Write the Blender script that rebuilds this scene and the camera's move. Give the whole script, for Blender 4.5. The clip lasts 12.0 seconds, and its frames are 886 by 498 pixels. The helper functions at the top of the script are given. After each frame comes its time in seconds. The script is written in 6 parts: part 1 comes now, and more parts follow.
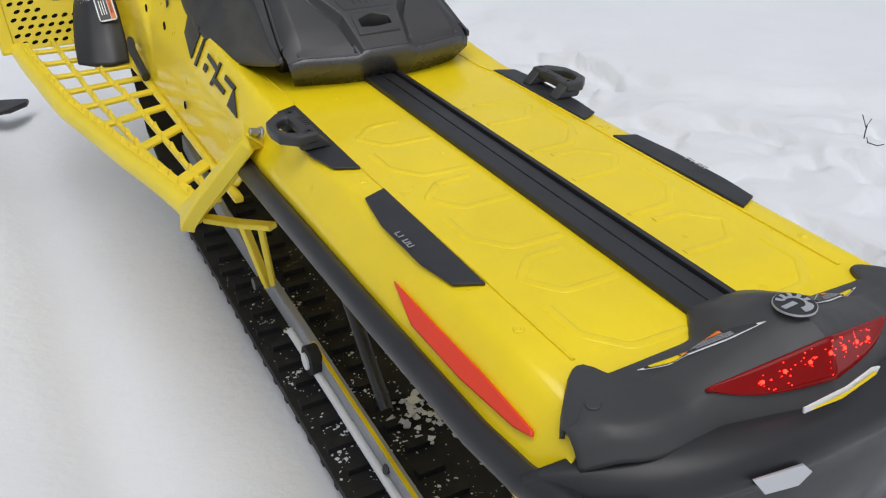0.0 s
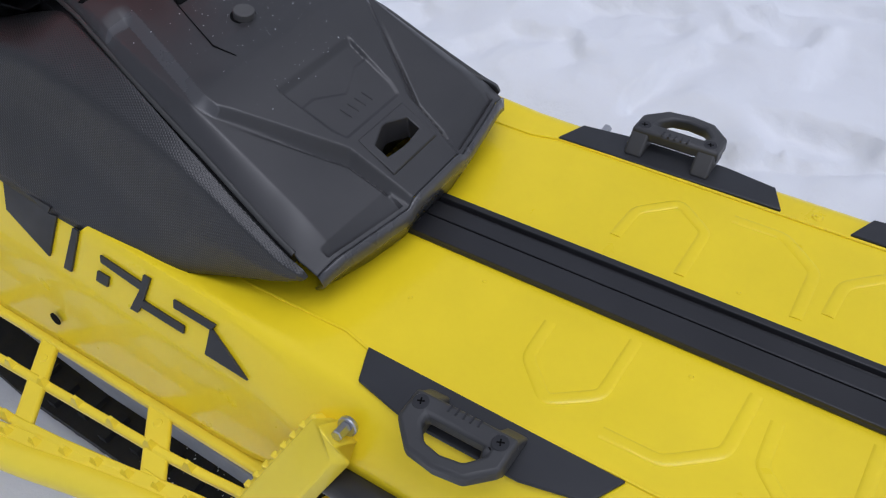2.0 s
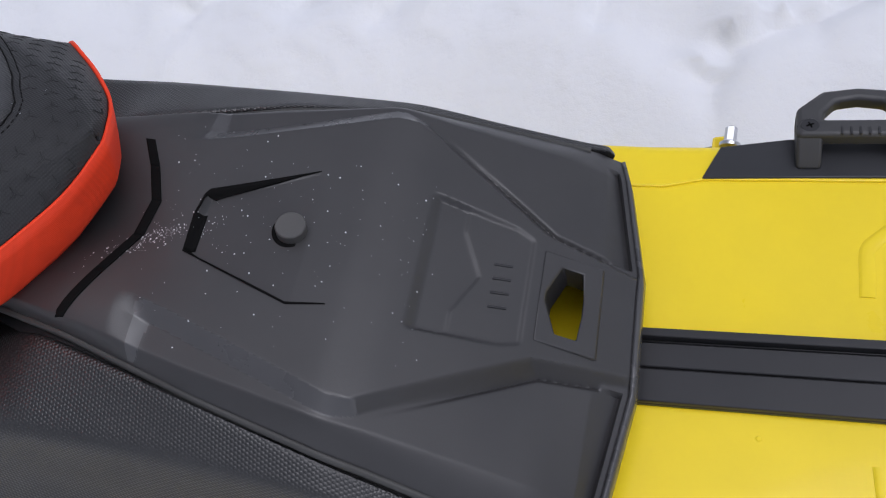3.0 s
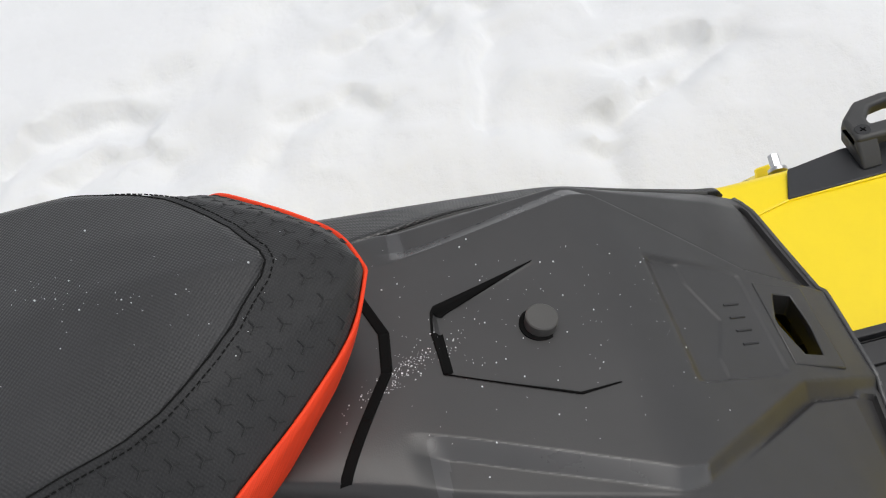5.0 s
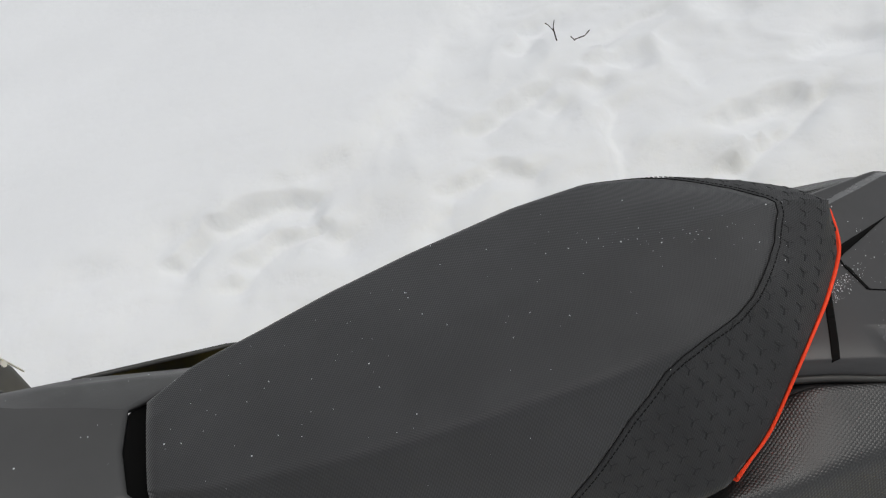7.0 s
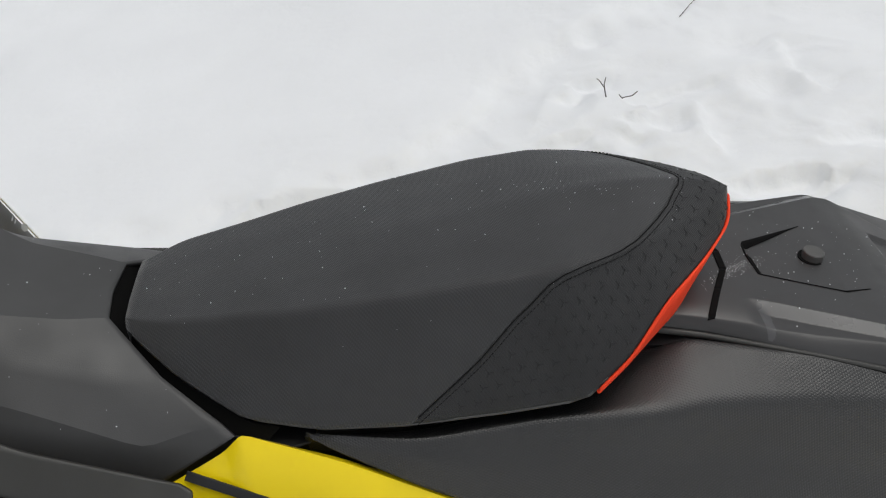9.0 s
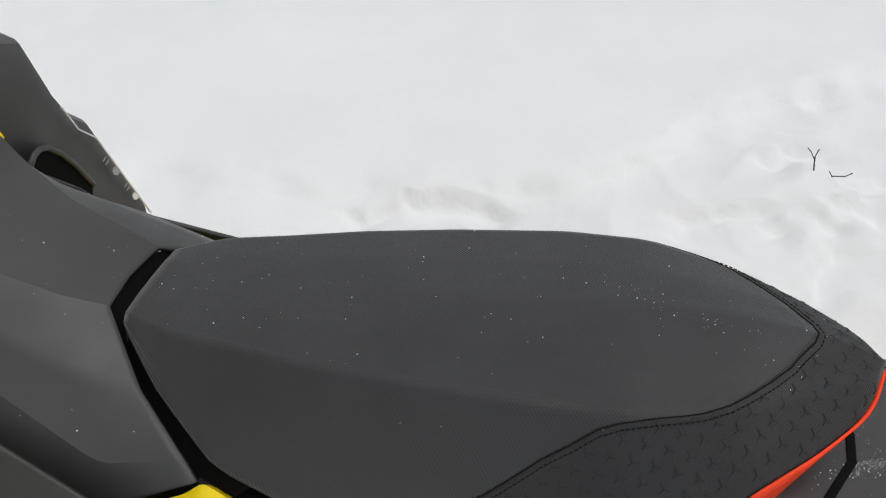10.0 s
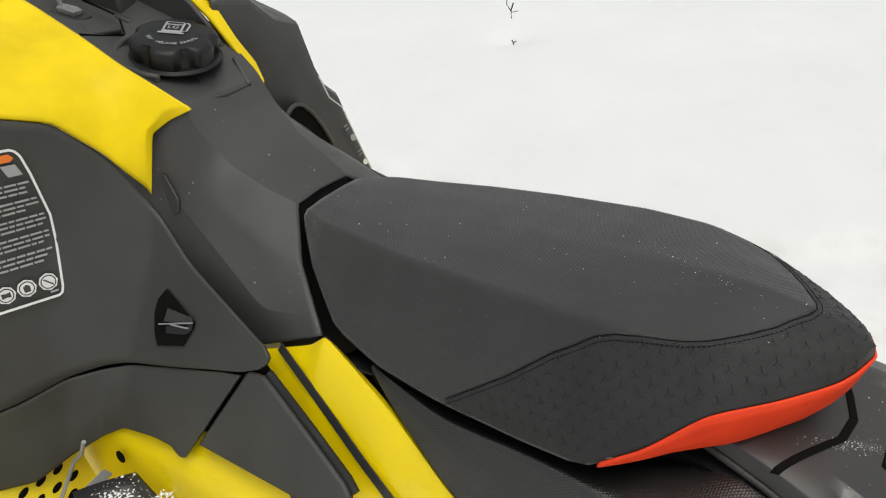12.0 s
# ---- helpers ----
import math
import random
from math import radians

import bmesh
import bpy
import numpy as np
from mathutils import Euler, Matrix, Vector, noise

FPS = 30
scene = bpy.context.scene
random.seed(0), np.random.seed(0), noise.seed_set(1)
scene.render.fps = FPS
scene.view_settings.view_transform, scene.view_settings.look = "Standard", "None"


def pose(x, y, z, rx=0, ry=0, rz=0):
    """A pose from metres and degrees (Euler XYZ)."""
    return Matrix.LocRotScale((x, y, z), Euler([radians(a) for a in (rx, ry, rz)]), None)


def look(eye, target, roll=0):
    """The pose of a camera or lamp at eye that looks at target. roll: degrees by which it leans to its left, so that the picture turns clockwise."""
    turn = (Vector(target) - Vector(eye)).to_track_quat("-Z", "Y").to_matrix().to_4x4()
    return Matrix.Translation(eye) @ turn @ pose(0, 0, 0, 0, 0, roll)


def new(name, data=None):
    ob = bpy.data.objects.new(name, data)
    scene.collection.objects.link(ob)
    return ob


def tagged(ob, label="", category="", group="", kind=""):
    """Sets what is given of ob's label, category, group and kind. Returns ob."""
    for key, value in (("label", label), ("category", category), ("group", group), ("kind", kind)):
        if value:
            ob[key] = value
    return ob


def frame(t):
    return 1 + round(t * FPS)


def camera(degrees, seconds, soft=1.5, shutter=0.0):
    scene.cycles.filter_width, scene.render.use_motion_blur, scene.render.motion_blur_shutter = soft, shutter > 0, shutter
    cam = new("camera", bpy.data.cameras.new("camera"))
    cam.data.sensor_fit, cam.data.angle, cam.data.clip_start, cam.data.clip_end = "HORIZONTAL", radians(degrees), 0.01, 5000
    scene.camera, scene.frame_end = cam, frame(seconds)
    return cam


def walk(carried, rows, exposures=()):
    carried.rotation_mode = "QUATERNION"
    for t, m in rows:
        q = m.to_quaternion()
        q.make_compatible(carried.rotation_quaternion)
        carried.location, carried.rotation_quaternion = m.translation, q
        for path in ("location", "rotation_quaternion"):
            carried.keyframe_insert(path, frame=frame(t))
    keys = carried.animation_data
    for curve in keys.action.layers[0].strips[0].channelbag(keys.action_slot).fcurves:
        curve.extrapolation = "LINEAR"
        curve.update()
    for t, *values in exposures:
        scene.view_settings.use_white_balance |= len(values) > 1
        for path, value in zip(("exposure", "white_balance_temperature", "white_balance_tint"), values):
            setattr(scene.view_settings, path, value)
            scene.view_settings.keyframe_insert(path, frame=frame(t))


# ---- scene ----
cam = camera(54.07, 12.0, soft=1.15)
PATH = [
    (0.0, pose(-0.5460, -0.2176, 1.0516, 59.58, -0.47, -28.84)),
    (0.5, pose(-0.4412, 0.0438, 1.1089, 53.44, 1.54, -33.34)),
    (1.0, pose(-0.4109, 0.1919, 1.1128, 49.81, 1.74, -39.26)),
    (1.5, pose(-0.4660, 0.3895, 1.1263, 47.47, 0.96, -48.24)),
    (2.0, pose(-0.4976, 0.5705, 1.1599, 45.79, 3.02, -56.33)),
    (2.5, pose(-0.3599, 0.7617, 1.1634, 42.15, 10.16, -65.00)),
    (2.7, pose(-0.2954, 0.8212, 1.1859, 37.51, 12.46, -70.26)),
    (4.3, pose(-0.2554, 1.0933, 1.1248, 32.55, 12.92, -105.11)),
    (4.5, pose(-0.2463, 1.1013, 1.1389, 32.58, 10.99, -104.59)),
    (5.0, pose(-0.2943, 1.1934, 1.1924, 39.51, 9.85, -101.04)),
    (5.5, pose(-0.4731, 1.2990, 1.2669, 45.62, 10.69, -93.52)),
    (6.0, pose(-0.5582, 1.3735, 1.3157, 46.24, 12.13, -92.11)),
    (6.5, pose(-0.4525, 1.4785, 1.3131, 45.73, 12.82, -99.39)),
    (7.0, pose(-0.4230, 1.5544, 1.3353, 45.71, 11.93, -105.04)),
    (7.5, pose(-0.5638, 1.5347, 1.3463, 47.53, 10.96, -104.26)),
    (7.7, pose(-0.6287, 1.5264, 1.3411, 48.85, 10.65, -103.14)),
    (9.3, pose(-0.6070, 1.4649, 1.2941, 52.32, 5.82, -91.11)),
    (9.5, pose(-0.5279, 1.4463, 1.2737, 52.31, 4.69, -87.42)),
    (10.0, pose(-0.4610, 1.4051, 1.2675, 53.27, 2.70, -76.37)),
    (10.5, pose(-0.5340, 1.2500, 1.2467, 55.08, 2.64, -65.80)),
    (11.0, pose(-0.5775, 1.1155, 1.2398, 56.11, 3.52, -60.03)),
    (11.5, pose(-0.5816, 1.0997, 1.2379, 57.15, 3.44, -57.64)),
    (12.0, pose(-0.5809, 1.1809, 1.2642, 59.00, 3.71, -54.36)),
]
walk(cam, PATH, exposures=[(0.0, -0.24, 6300, 11), (0.5, -0.30, 6200, 14), (1.0, -0.33, 5950, 14), (1.5, -0.40, 5750, 14), (2.5, -0.40, 5800, 17), (2.7, -0.36, 5850, 17), (4.3, 0.08, 6550, 10), (5.0, 0.03, 6600, 9), (5.5, -0.16, 6700, 8),
                           (6.0, -0.06, 6700, 8), (6.5, -0.07, 6750, 8), (7.0, -0.26, 6600, 8), (7.7, -0.26, 6500, 8), (9.3, -0.16, 6600, 8), (10.0, -0.14, 6600, 8), (10.5, -0.05, 6800, 6), (12.0, 0.04, 6900, 6)])
SKY, SUN = 0.136, 1.0
# ---- world and light: an even overcast sky over snow ----
world = bpy.data.worlds.new("overcast_sky")
scene.world = world
world.use_nodes = True
wn = world.node_tree
wn.nodes.clear()
sky = wn.nodes.new("ShaderNodeTexSky")
sky.sky_type, sky.sun_disc = "NISHITA", False
sky.sun_elevation, sky.sun_rotation = radians(74), radians(195)
sky.air_density, sky.dust_density, sky.ozone_density = 1.0, 3.0, 1.0
pale = wn.nodes.new("ShaderNodeHueSaturation")
pale.inputs["Saturation"].default_value = 0.25
back = wn.nodes.new("ShaderNodeBackground")
back.inputs["Strength"].default_value = SKY
wout = wn.nodes.new("ShaderNodeOutputWorld")
wn.links.new(sky.outputs[0], pale.inputs["Color"])
wn.links.new(pale.outputs[0], back.inputs["Color"])
wn.links.new(back.outputs[0], wout.inputs["Surface"])
sun_data = bpy.data.lights.new("sun", "SUN")
sun_data.energy, sun_data.angle, sun_data.color = SUN, radians(50), (1.0, 0.985, 0.965)
sun = new("sun", sun_data)
sun.matrix_world = look((-0.3, -0.6, 4.6), (0.0, 0.6, 0.4))


# ---- materials ----
def shader(name, colour, rough, metal=0.0, coat=0.0, spec=0.5):
    m = bpy.data.materials.new(name)
    m.use_nodes = True
    b = m.node_tree.nodes["Principled BSDF"]
    b.inputs["Base Color"].default_value = (*colour, 1)
    b.inputs["Roughness"].default_value = rough
    b.inputs["Metallic"].default_value = metal
    b.inputs["Coat Weight"].default_value = coat
    b.inputs["Coat Roughness"].default_value = 0.07
    b.inputs["Specular IOR Level"].default_value = spec
    return m, m.node_tree, b


def coords(tree, scale=(1, 1, 1), turn=(0, 0, 0)):
    tc = tree.nodes.new("ShaderNodeTexCoord")
    mp = tree.nodes.new("ShaderNodeMapping")
    mp.inputs["Scale"].default_value = scale
    mp.inputs["Rotation"].default_value = [radians(a) for a in turn]
    tree.links.new(tc.outputs["Object"], mp.inputs["Vector"])
    return mp.outputs["Vector"]


def noise_node(tree, vec, scale, detail=4.0, rough=0.55):
    n = tree.nodes.new("ShaderNodeTexNoise")
    n.inputs["Scale"].default_value, n.inputs["Detail"].default_value, n.inputs["Roughness"].default_value = scale, detail, rough
    tree.links.new(vec, n.inputs["Vector"])
    return n.outputs["Fac"]


def ramp(tree, fac, stops):
    r = tree.nodes.new("ShaderNodeValToRGB")
    while len(r.color_ramp.elements) < len(stops):
        r.color_ramp.elements.new(0.5)
    for e, (p, c) in zip(r.color_ramp.elements, stops):
        e.position, e.color = p, (*c, 1) if len(c) == 3 else c
    tree.links.new(fac, r.inputs["Fac"])
    return r.outputs["Color"]


def bump(tree, b, height, strength, distance):
    n = tree.nodes.new("ShaderNodeBump")
    n.inputs["Strength"].default_value, n.inputs["Distance"].default_value = strength, distance
    tree.links.new(height, n.inputs["Height"])
    old = b.inputs["Normal"].links
    if old:
        tree.links.new(old[0].from_socket, n.inputs["Normal"])
    tree.links.new(n.outputs[0], b.inputs["Normal"])


def vary(tree, b, vec, colour, amount, scale):
    f = noise_node(tree, vec, scale, 5)
    lo = [c * (1 - amount) for c in colour]
    hi = [min(1, c * (1 + amount)) for c in colour]
    tree.links.new(ramp(tree, f, [(0.3, lo), (0.7, hi)]), b.inputs["Base Color"])


def rough_vary(tree, b, vec, lo, hi, scale):
    f = noise_node(tree, vec, scale, 6)
    mr = tree.nodes.new("ShaderNodeMapRange")
    mr.inputs["From Min"].default_value, mr.inputs["From Max"].default_value = 0.3, 0.7
    mr.inputs["To Min"].default_value, mr.inputs["To Max"].default_value = lo, hi
    tree.links.new(f, mr.inputs["Value"])
    tree.links.new(mr.outputs[0], b.inputs["Roughness"])


def paint(name, colour, rough=0.32, coat=0.35, spec=0.5):
    m, t, b = shader(name, colour, rough, coat=coat, spec=spec)
    v = coords(t)
    vary(t, b, v, colour, 0.05, 7)
    rough_vary(t, b, v, rough * 0.8, rough * 1.35, 18)
    bump(t, b, noise_node(t, v, 260, 2), 0.05, 0.0006)
    bump(t, b, noise_node(t, v, 9, 2), 0.10, 0.004)
    return m


def plastic(name, colour, rough=0.52, grain=900, relief=0.25, spec=0.42):
    m, t, b = shader(name, colour, rough, spec=spec)
    v = coords(t)
    vary(t, b, v, colour, 0.14, 11)
    rough_vary(t, b, v, rough * 0.82, rough * 1.2, 24)
    bump(t, b, noise_node(t, v, grain, 2), relief, 0.0004)
    bump(t, b, noise_node(t, v, 14, 2), 0.05, 0.004)
    return m


def hex_plastic(name, colour, rough, pitch, spec):
    """Moulded plastic with a regular net of small raised hexagonal dots, laid out by the surface's own metres."""
    m, t, b = shader(name, colour, rough, spec=spec)
    v = coords(t)
    vary(t, b, v, colour, 0.14, 9)
    rough_vary(t, b, v, rough * 0.82, rough * 1.2, 20)
    flat = t.nodes.new("ShaderNodeUVMap")
    flat.uv_map = "metres"
    total = None
    for turn in (0, 60, 120):
        d = t.nodes.new("ShaderNodeVectorMath")
        d.operation = "DOT_PRODUCT"
        k = 2 * math.pi / (pitch * math.sin(radians(60)))
        d.inputs[1].default_value = (math.cos(radians(turn)) * k, math.sin(radians(turn)) * k, 0)
        t.links.new(flat.outputs["UV"], d.inputs[0])
        c = t.nodes.new("ShaderNodeMath")
        c.operation = "COSINE"
        t.links.new(d.outputs["Value"], c.inputs[0])
        if total is None:
            total = c.outputs[0]
        else:
            s = t.nodes.new("ShaderNodeMath")
            t.links.new(total, s.inputs[0])
            t.links.new(c.outputs[0], s.inputs[1])
            total = s.outputs[0]
    mr = t.nodes.new("ShaderNodeMapRange")
    mr.inputs["From Min"].default_value, mr.inputs["From Max"].default_value = -1.3, 1.6
    t.links.new(total, mr.inputs["Value"])
    bump(t, b, mr.outputs[0], 0.42, 0.0006)
    bump(t, b, noise_node(t, v, 700, 2), 0.08, 0.0004)
    return m


def cloth(name, colour, rough, thread, strength, sheen=0.0, deep=0.3):
    """Woven cover with a fine diagonal thread."""
    m, t, b = shader(name, colour, rough, spec=0.35)
    b.inputs["Sheen Weight"].default_value = sheen
    v = coords(t)
    vary(t, b, v, colour, 0.16, 13)
    rough_vary(t, b, v, rough * 0.88, min(1, rough * 1.1), 30)
    weave = []
    for turn in ((0, 0, 38), (0, 35, -50)):
        w = t.nodes.new("ShaderNodeTexWave")
        w.inputs["Scale"].default_value = 1 / thread / 20
        w.inputs["Distortion"].default_value, w.inputs["Detail"].default_value = 0.6, 1.0
        t.links.new(coords(t, (20, 20, 20), turn), w.inputs["Vector"])
        bump(t, b, w.outputs["Fac"], strength, 0.0006)
        weave.append(w.outputs["Fac"])
    bump(t, b, noise_node(t, v, 25, 3), 0.12, 0.003)
    # threads: shade in the hollows between them, multiplied into the colour
    both_ways = t.nodes.new("ShaderNodeMath")
    both_ways.operation = "MULTIPLY"
    t.links.new(weave[0], both_ways.inputs[0])
    t.links.new(weave[1], both_ways.inputs[1])
    mix = t.nodes.new("ShaderNodeMix")
    mix.data_type, mix.blend_type = "RGBA", "MULTIPLY"
    mix.inputs["Factor"].default_value = 1.0
    t.links.new(b.inputs["Base Color"].links[0].from_socket, mix.inputs["A"])
    t.links.new(ramp(t, both_ways.outputs[0], [(0.0, (1 - deep,) * 3), (0.8, (1 + 1.4 * deep,) * 3)]), mix.inputs["B"])
    t.links.new(mix.outputs["Result"], b.inputs["Base Color"])
    return m


YELLOW = paint("yellow_paint", (0.93, 0.700, 0.006), 0.33, 0.36, 0.36)
YELLOW_P = plastic("yellow_plastic", (0.85, 0.615, 0.009), 0.50, 500, 0.08, 0.2)
YELLOW_FRAME = paint("yellow_powder_coat", (0.87, 0.68, 0.03), 0.42, 0.2)
INLAY = plastic("glossy_inlay", (0.066, 0.066, 0.068), 0.27, 1400, 0.03, 0.6)
CAP_BLACK = plastic("matt_black_cap_plastic", (0.0085, 0.0090, 0.0088), 0.42, 700, 0.12, 0.35)
KNOB = plastic("worn_black_plastic", (0.085, 0.083, 0.080), 0.45, 120, 0.35)
BLACK = plastic("black_plastic", (0.051, 0.051, 0.0515), 0.47)
BLACK_SMOOTH = plastic("smooth_black_plastic", (0.026, 0.026, 0.028), 0.36, 1200, 0.1)
BLACK_LID = plastic("charcoal_plastic", (0.0290, 0.0282, 0.0290), 0.44, 1000, 0.16, 0.70)
HEX = hex_plastic("hexagon_grained_black_plastic", (0.0150, 0.0150, 0.0152), 0.39, 0.0028, 0.75)
GREY_PANEL = plastic("dark_grey_plastic", (0.048, 0.0478, 0.0455), 0.52)
DECAL = plastic("black_decal", (0.030, 0.031, 0.034), 0.45, 1500, 0.06)
VINYL = cloth("black_seat_cover", (0.0295, 0.030, 0.032), 0.54, 0.0055, 0.26, 0.24, 0.16)
GRIP = cloth("black_grip_cover", (0.0235, 0.024, 0.0255), 0.66, 0.0050, 0.24, 0.08, 0.12)
ORANGE = cloth("orange_trim", (0.97, 0.056, 0.012), 0.62, 0.003, 0.10, 0.0, 0.03)
RUBBER = plastic("black_rubber", (0.014, 0.014, 0.015), 0.72, 300, 0.5)
THREAD = shader("black_thread", (0.007, 0.007, 0.007), 0.8, spec=0.15)[0]
# grip marks: shade and highlight of the embossing put into two colours
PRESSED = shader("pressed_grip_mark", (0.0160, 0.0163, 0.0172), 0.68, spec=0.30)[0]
MARK_HIGHLIGHT = shader("grip_mark_highlight", (0.030, 0.031, 0.032), 0.6, spec=0.3)[0]
STEEL = shader("zinc_steel", (0.55, 0.56, 0.58), 0.3, 1.0)[0]
ALU = plastic("grey_aluminium", (0.30, 0.31, 0.33), 0.5, 300, 0.2)
WHITE = shader("white_print", (0.78, 0.78, 0.78), 0.5)[0]
GREYPRINT = shader("grey_print", (0.34, 0.35, 0.36), 0.5)[0]
SILVER = shader("silver_print", (0.62, 0.63, 0.65), 0.35, 0.6)[0]
ORANGEPRINT = shader("orange_print", (0.80, 0.19, 0.02), 0.5)[0]
REFLECTOR = shader("red_reflector", (0.82, 0.050, 0.012), 0.35, 0.0, 0.1)[0]
# near-black colour standing for the shade inside gaps, holes and recesses
DARK = shader("recess_shade", (0.006, 0.006, 0.006), 0.9, spec=0.08)[0]
TWIG = plastic("twig_bark", (0.055, 0.042, 0.035), 0.85, 400, 0.6)

LENS, _, lb = shader("red_lens", (0.15, 0.001, 0.001), 0.22, spec=0.18)
lb.inputs["Emission Color"].default_value = (1.0, 0.012, 0.004, 1)
lb.inputs["Emission Strength"].default_value = 0.09
LED, _, eb = shader("red_diode", (0.6, 0.02, 0.01), 0.4)
eb.inputs["Emission Color"].default_value = (1.0, 0.016, 0.008, 1)
eb.inputs["Emission Strength"].default_value = 9.0


def snow_material(name, grain):
    m, t, b = shader(name, (0.79, 0.805, 0.825), 0.75, spec=0.25)
    v = coords(t)
    vary(t, b, v, (0.79, 0.803, 0.822), 0.025, 2.2)
    b.inputs["Subsurface Weight"].default_value = 0.0
    bump(t, b, noise_node(t, v, 34, 6, 0.6), 0.16, 0.02)
    bump(t, b, noise_node(t, v, grain, 3), 0.25, 0.002)
    return m


SNOW = snow_material("snow", 420)
FLAKE = shader("snow_grain", (0.80, 0.82, 0.84), 0.6)[0]


# ---- small builders ----
def mesh_of(name, verts, faces, smooth=40):
    me = bpy.data.meshes.new(name)
    me.from_pydata([tuple(v) for v in verts], [], faces)
    me.update()
    bm = bmesh.new()
    bm.from_mesh(me)
    bmesh.ops.recalc_face_normals(bm, faces=bm.faces)
    bm.to_mesh(me)
    bm.free()
    if smooth:
        me.shade_smooth()
        me.set_sharp_from_angle(angle=radians(smooth))
    return me


def add(name, verts, faces, mat, parent, label="", smooth=40, bevel=0.0, seg=2, thick=0.0, offset=-1.0, sub=0):
    """One mesh object under a thing or a part."""
    ob = new(name, mesh_of(name, verts, faces, smooth))
    ob.data.materials.append(mat)
    ob.parent = parent
    if label:
        tagged(ob, label)
    if thick:
        s = ob.modifiers.new("thickness", "SOLIDIFY")
        s.thickness, s.offset = thick, offset
    if bevel:
        b = ob.modifiers.new("edges", "BEVEL")
        b.width, b.segments, b.limit_method, b.angle_limit = bevel, seg, "ANGLE", radians(28)
        b.harden_normals = False
    if sub:
        u = ob.modifiers.new("smooth", "SUBSURF")
        u.levels = u.render_levels = sub
    return ob


def grid_faces(nu, nv, base=0):
    return [(base + i * nv + j, base + i * nv + j + 1, base + (i + 1) * nv + j + 1, base + (i + 1) * nv + j)
            for i in range(nu - 1) for j in range(nv - 1)]


def prism(outline, normal, depth):
    """Verts and faces of a flat outline, pushed by depth along normal."""
    n = len(outline)
    d = Vector(normal).normalized() * depth
    a = [Vector(p) for p in outline]
    return a + [p + d for p in a], [tuple(range(n)), tuple(range(n, 2 * n))] + [(i, (i + 1) % n, n + (i + 1) % n, n + i) for i in range(n)]


def plate(name, outline, normal, depth, mat, parent, label="", bevel=0.0015, **more):
    v, f = prism(outline, normal, depth)
    return add(name, v, f, mat, parent, label, smooth=35, bevel=bevel, **more)


def box_of(cx, cy, cz, sx, sy, sz):
    o = [(cx - sx / 2, cy - sy / 2, cz - sz / 2), (cx + sx / 2, cy - sy / 2, cz - sz / 2),
         (cx + sx / 2, cy + sy / 2, cz - sz / 2), (cx - sx / 2, cy + sy / 2, cz - sz / 2)]
    return prism(o, (0, 0, 1), sz)


def frame_of(way, up=(0, 0, 1)):
    w = Vector(way).normalized()
    s = w.cross(Vector(up))
    if s.length < 1e-4:
        s = w.cross(Vector((1, 0, 0)))
    s.normalize()
    return w, s, s.cross(w)


def sweep(path, width, height, sides=0, up=(0, 0, 1)):
    """A bar along a path: a box profile, or a round one with that many sides."""
    path = [Vector(p) for p in path]
    prof = [(math.cos(2 * math.pi * k / sides) * width / 2, math.sin(2 * math.pi * k / sides) * height / 2) for k in range(sides)] if sides else \
        [(-width / 2, -height / 2), (width / 2, -height / 2), (width / 2, height / 2), (-width / 2, height / 2)]
    n, verts, faces = len(prof), [], []
    for i, p in enumerate(path):
        a, b = path[max(0, i - 1)], path[min(len(path) - 1, i + 1)]
        _, s, u = frame_of(b - a, up)
        verts += [p + s * x + u * y for x, y in prof]
    for i in range(len(path) - 1):
        faces += [(i * n + k, i * n + (k + 1) % n, (i + 1) * n + (k + 1) % n, (i + 1) * n + k) for k in range(n)]
    faces += [tuple(range(n)), tuple(range((len(path) - 1) * n, len(path) * n))]
    return verts, faces


def bar(name, path, width, height, mat, parent, label="", sides=0, bevel=0.0, up=(0, 0, 1), smooth=40):
    v, f = sweep(path, width, height, sides, up)
    return add(name, v, f, mat, parent, label, bevel=bevel, smooth=smooth)


def disc(centre, axis, radius, depth, sides=20, rim=0.0):
    """A turned pin with an optional chamfered top."""
    w, s, u = frame_of(axis)
    rings = [(0, radius), (depth - rim, radius), (depth, radius - rim)] if rim else [(0, radius), (depth, radius)]
    verts, faces = [], []
    for h, r in rings:
        verts += [Vector(centre) + w * h + s * r * math.cos(2 * math.pi * k / sides) + u * r * math.sin(2 * math.pi * k / sides) for k in range(sides)]
    for i in range(len(rings) - 1):
        faces += [(i * sides + k, i * sides + (k + 1) % sides, (i + 1) * sides + (k + 1) % sides, (i + 1) * sides + k) for k in range(sides)]
    return verts, faces + [tuple(range(sides)), tuple(range((len(rings) - 1) * sides, len(rings) * sides))]


def crumb(centre, r, chance, flat=0.6):
    """A lump of snow: six uneven corners."""
    c = Vector(centre)
    ways = ((1, 0, 0), (0, 1, 0), (-1, 0, 0), (0, -1, 0), (0, 0, flat), (0, 0, -flat))
    turn = Matrix.Rotation(chance.uniform(0, 6.28), 3, "Z")
    verts = [c + turn @ Vector(w) * r * chance.uniform(0.45, 1.35) for w in ways]
    return verts, [(0, 1, 4), (1, 2, 4), (2, 3, 4), (3, 0, 4), (1, 0, 5), (2, 1, 5), (3, 2, 5), (0, 3, 5)]


def pin(name, centre, axis, radius, depth, mat, parent, label="", sides=20, rim=0.0):
    v, f = disc(centre, axis, radius, depth, sides, rim)
    return add(name, v, f, mat, parent, label)


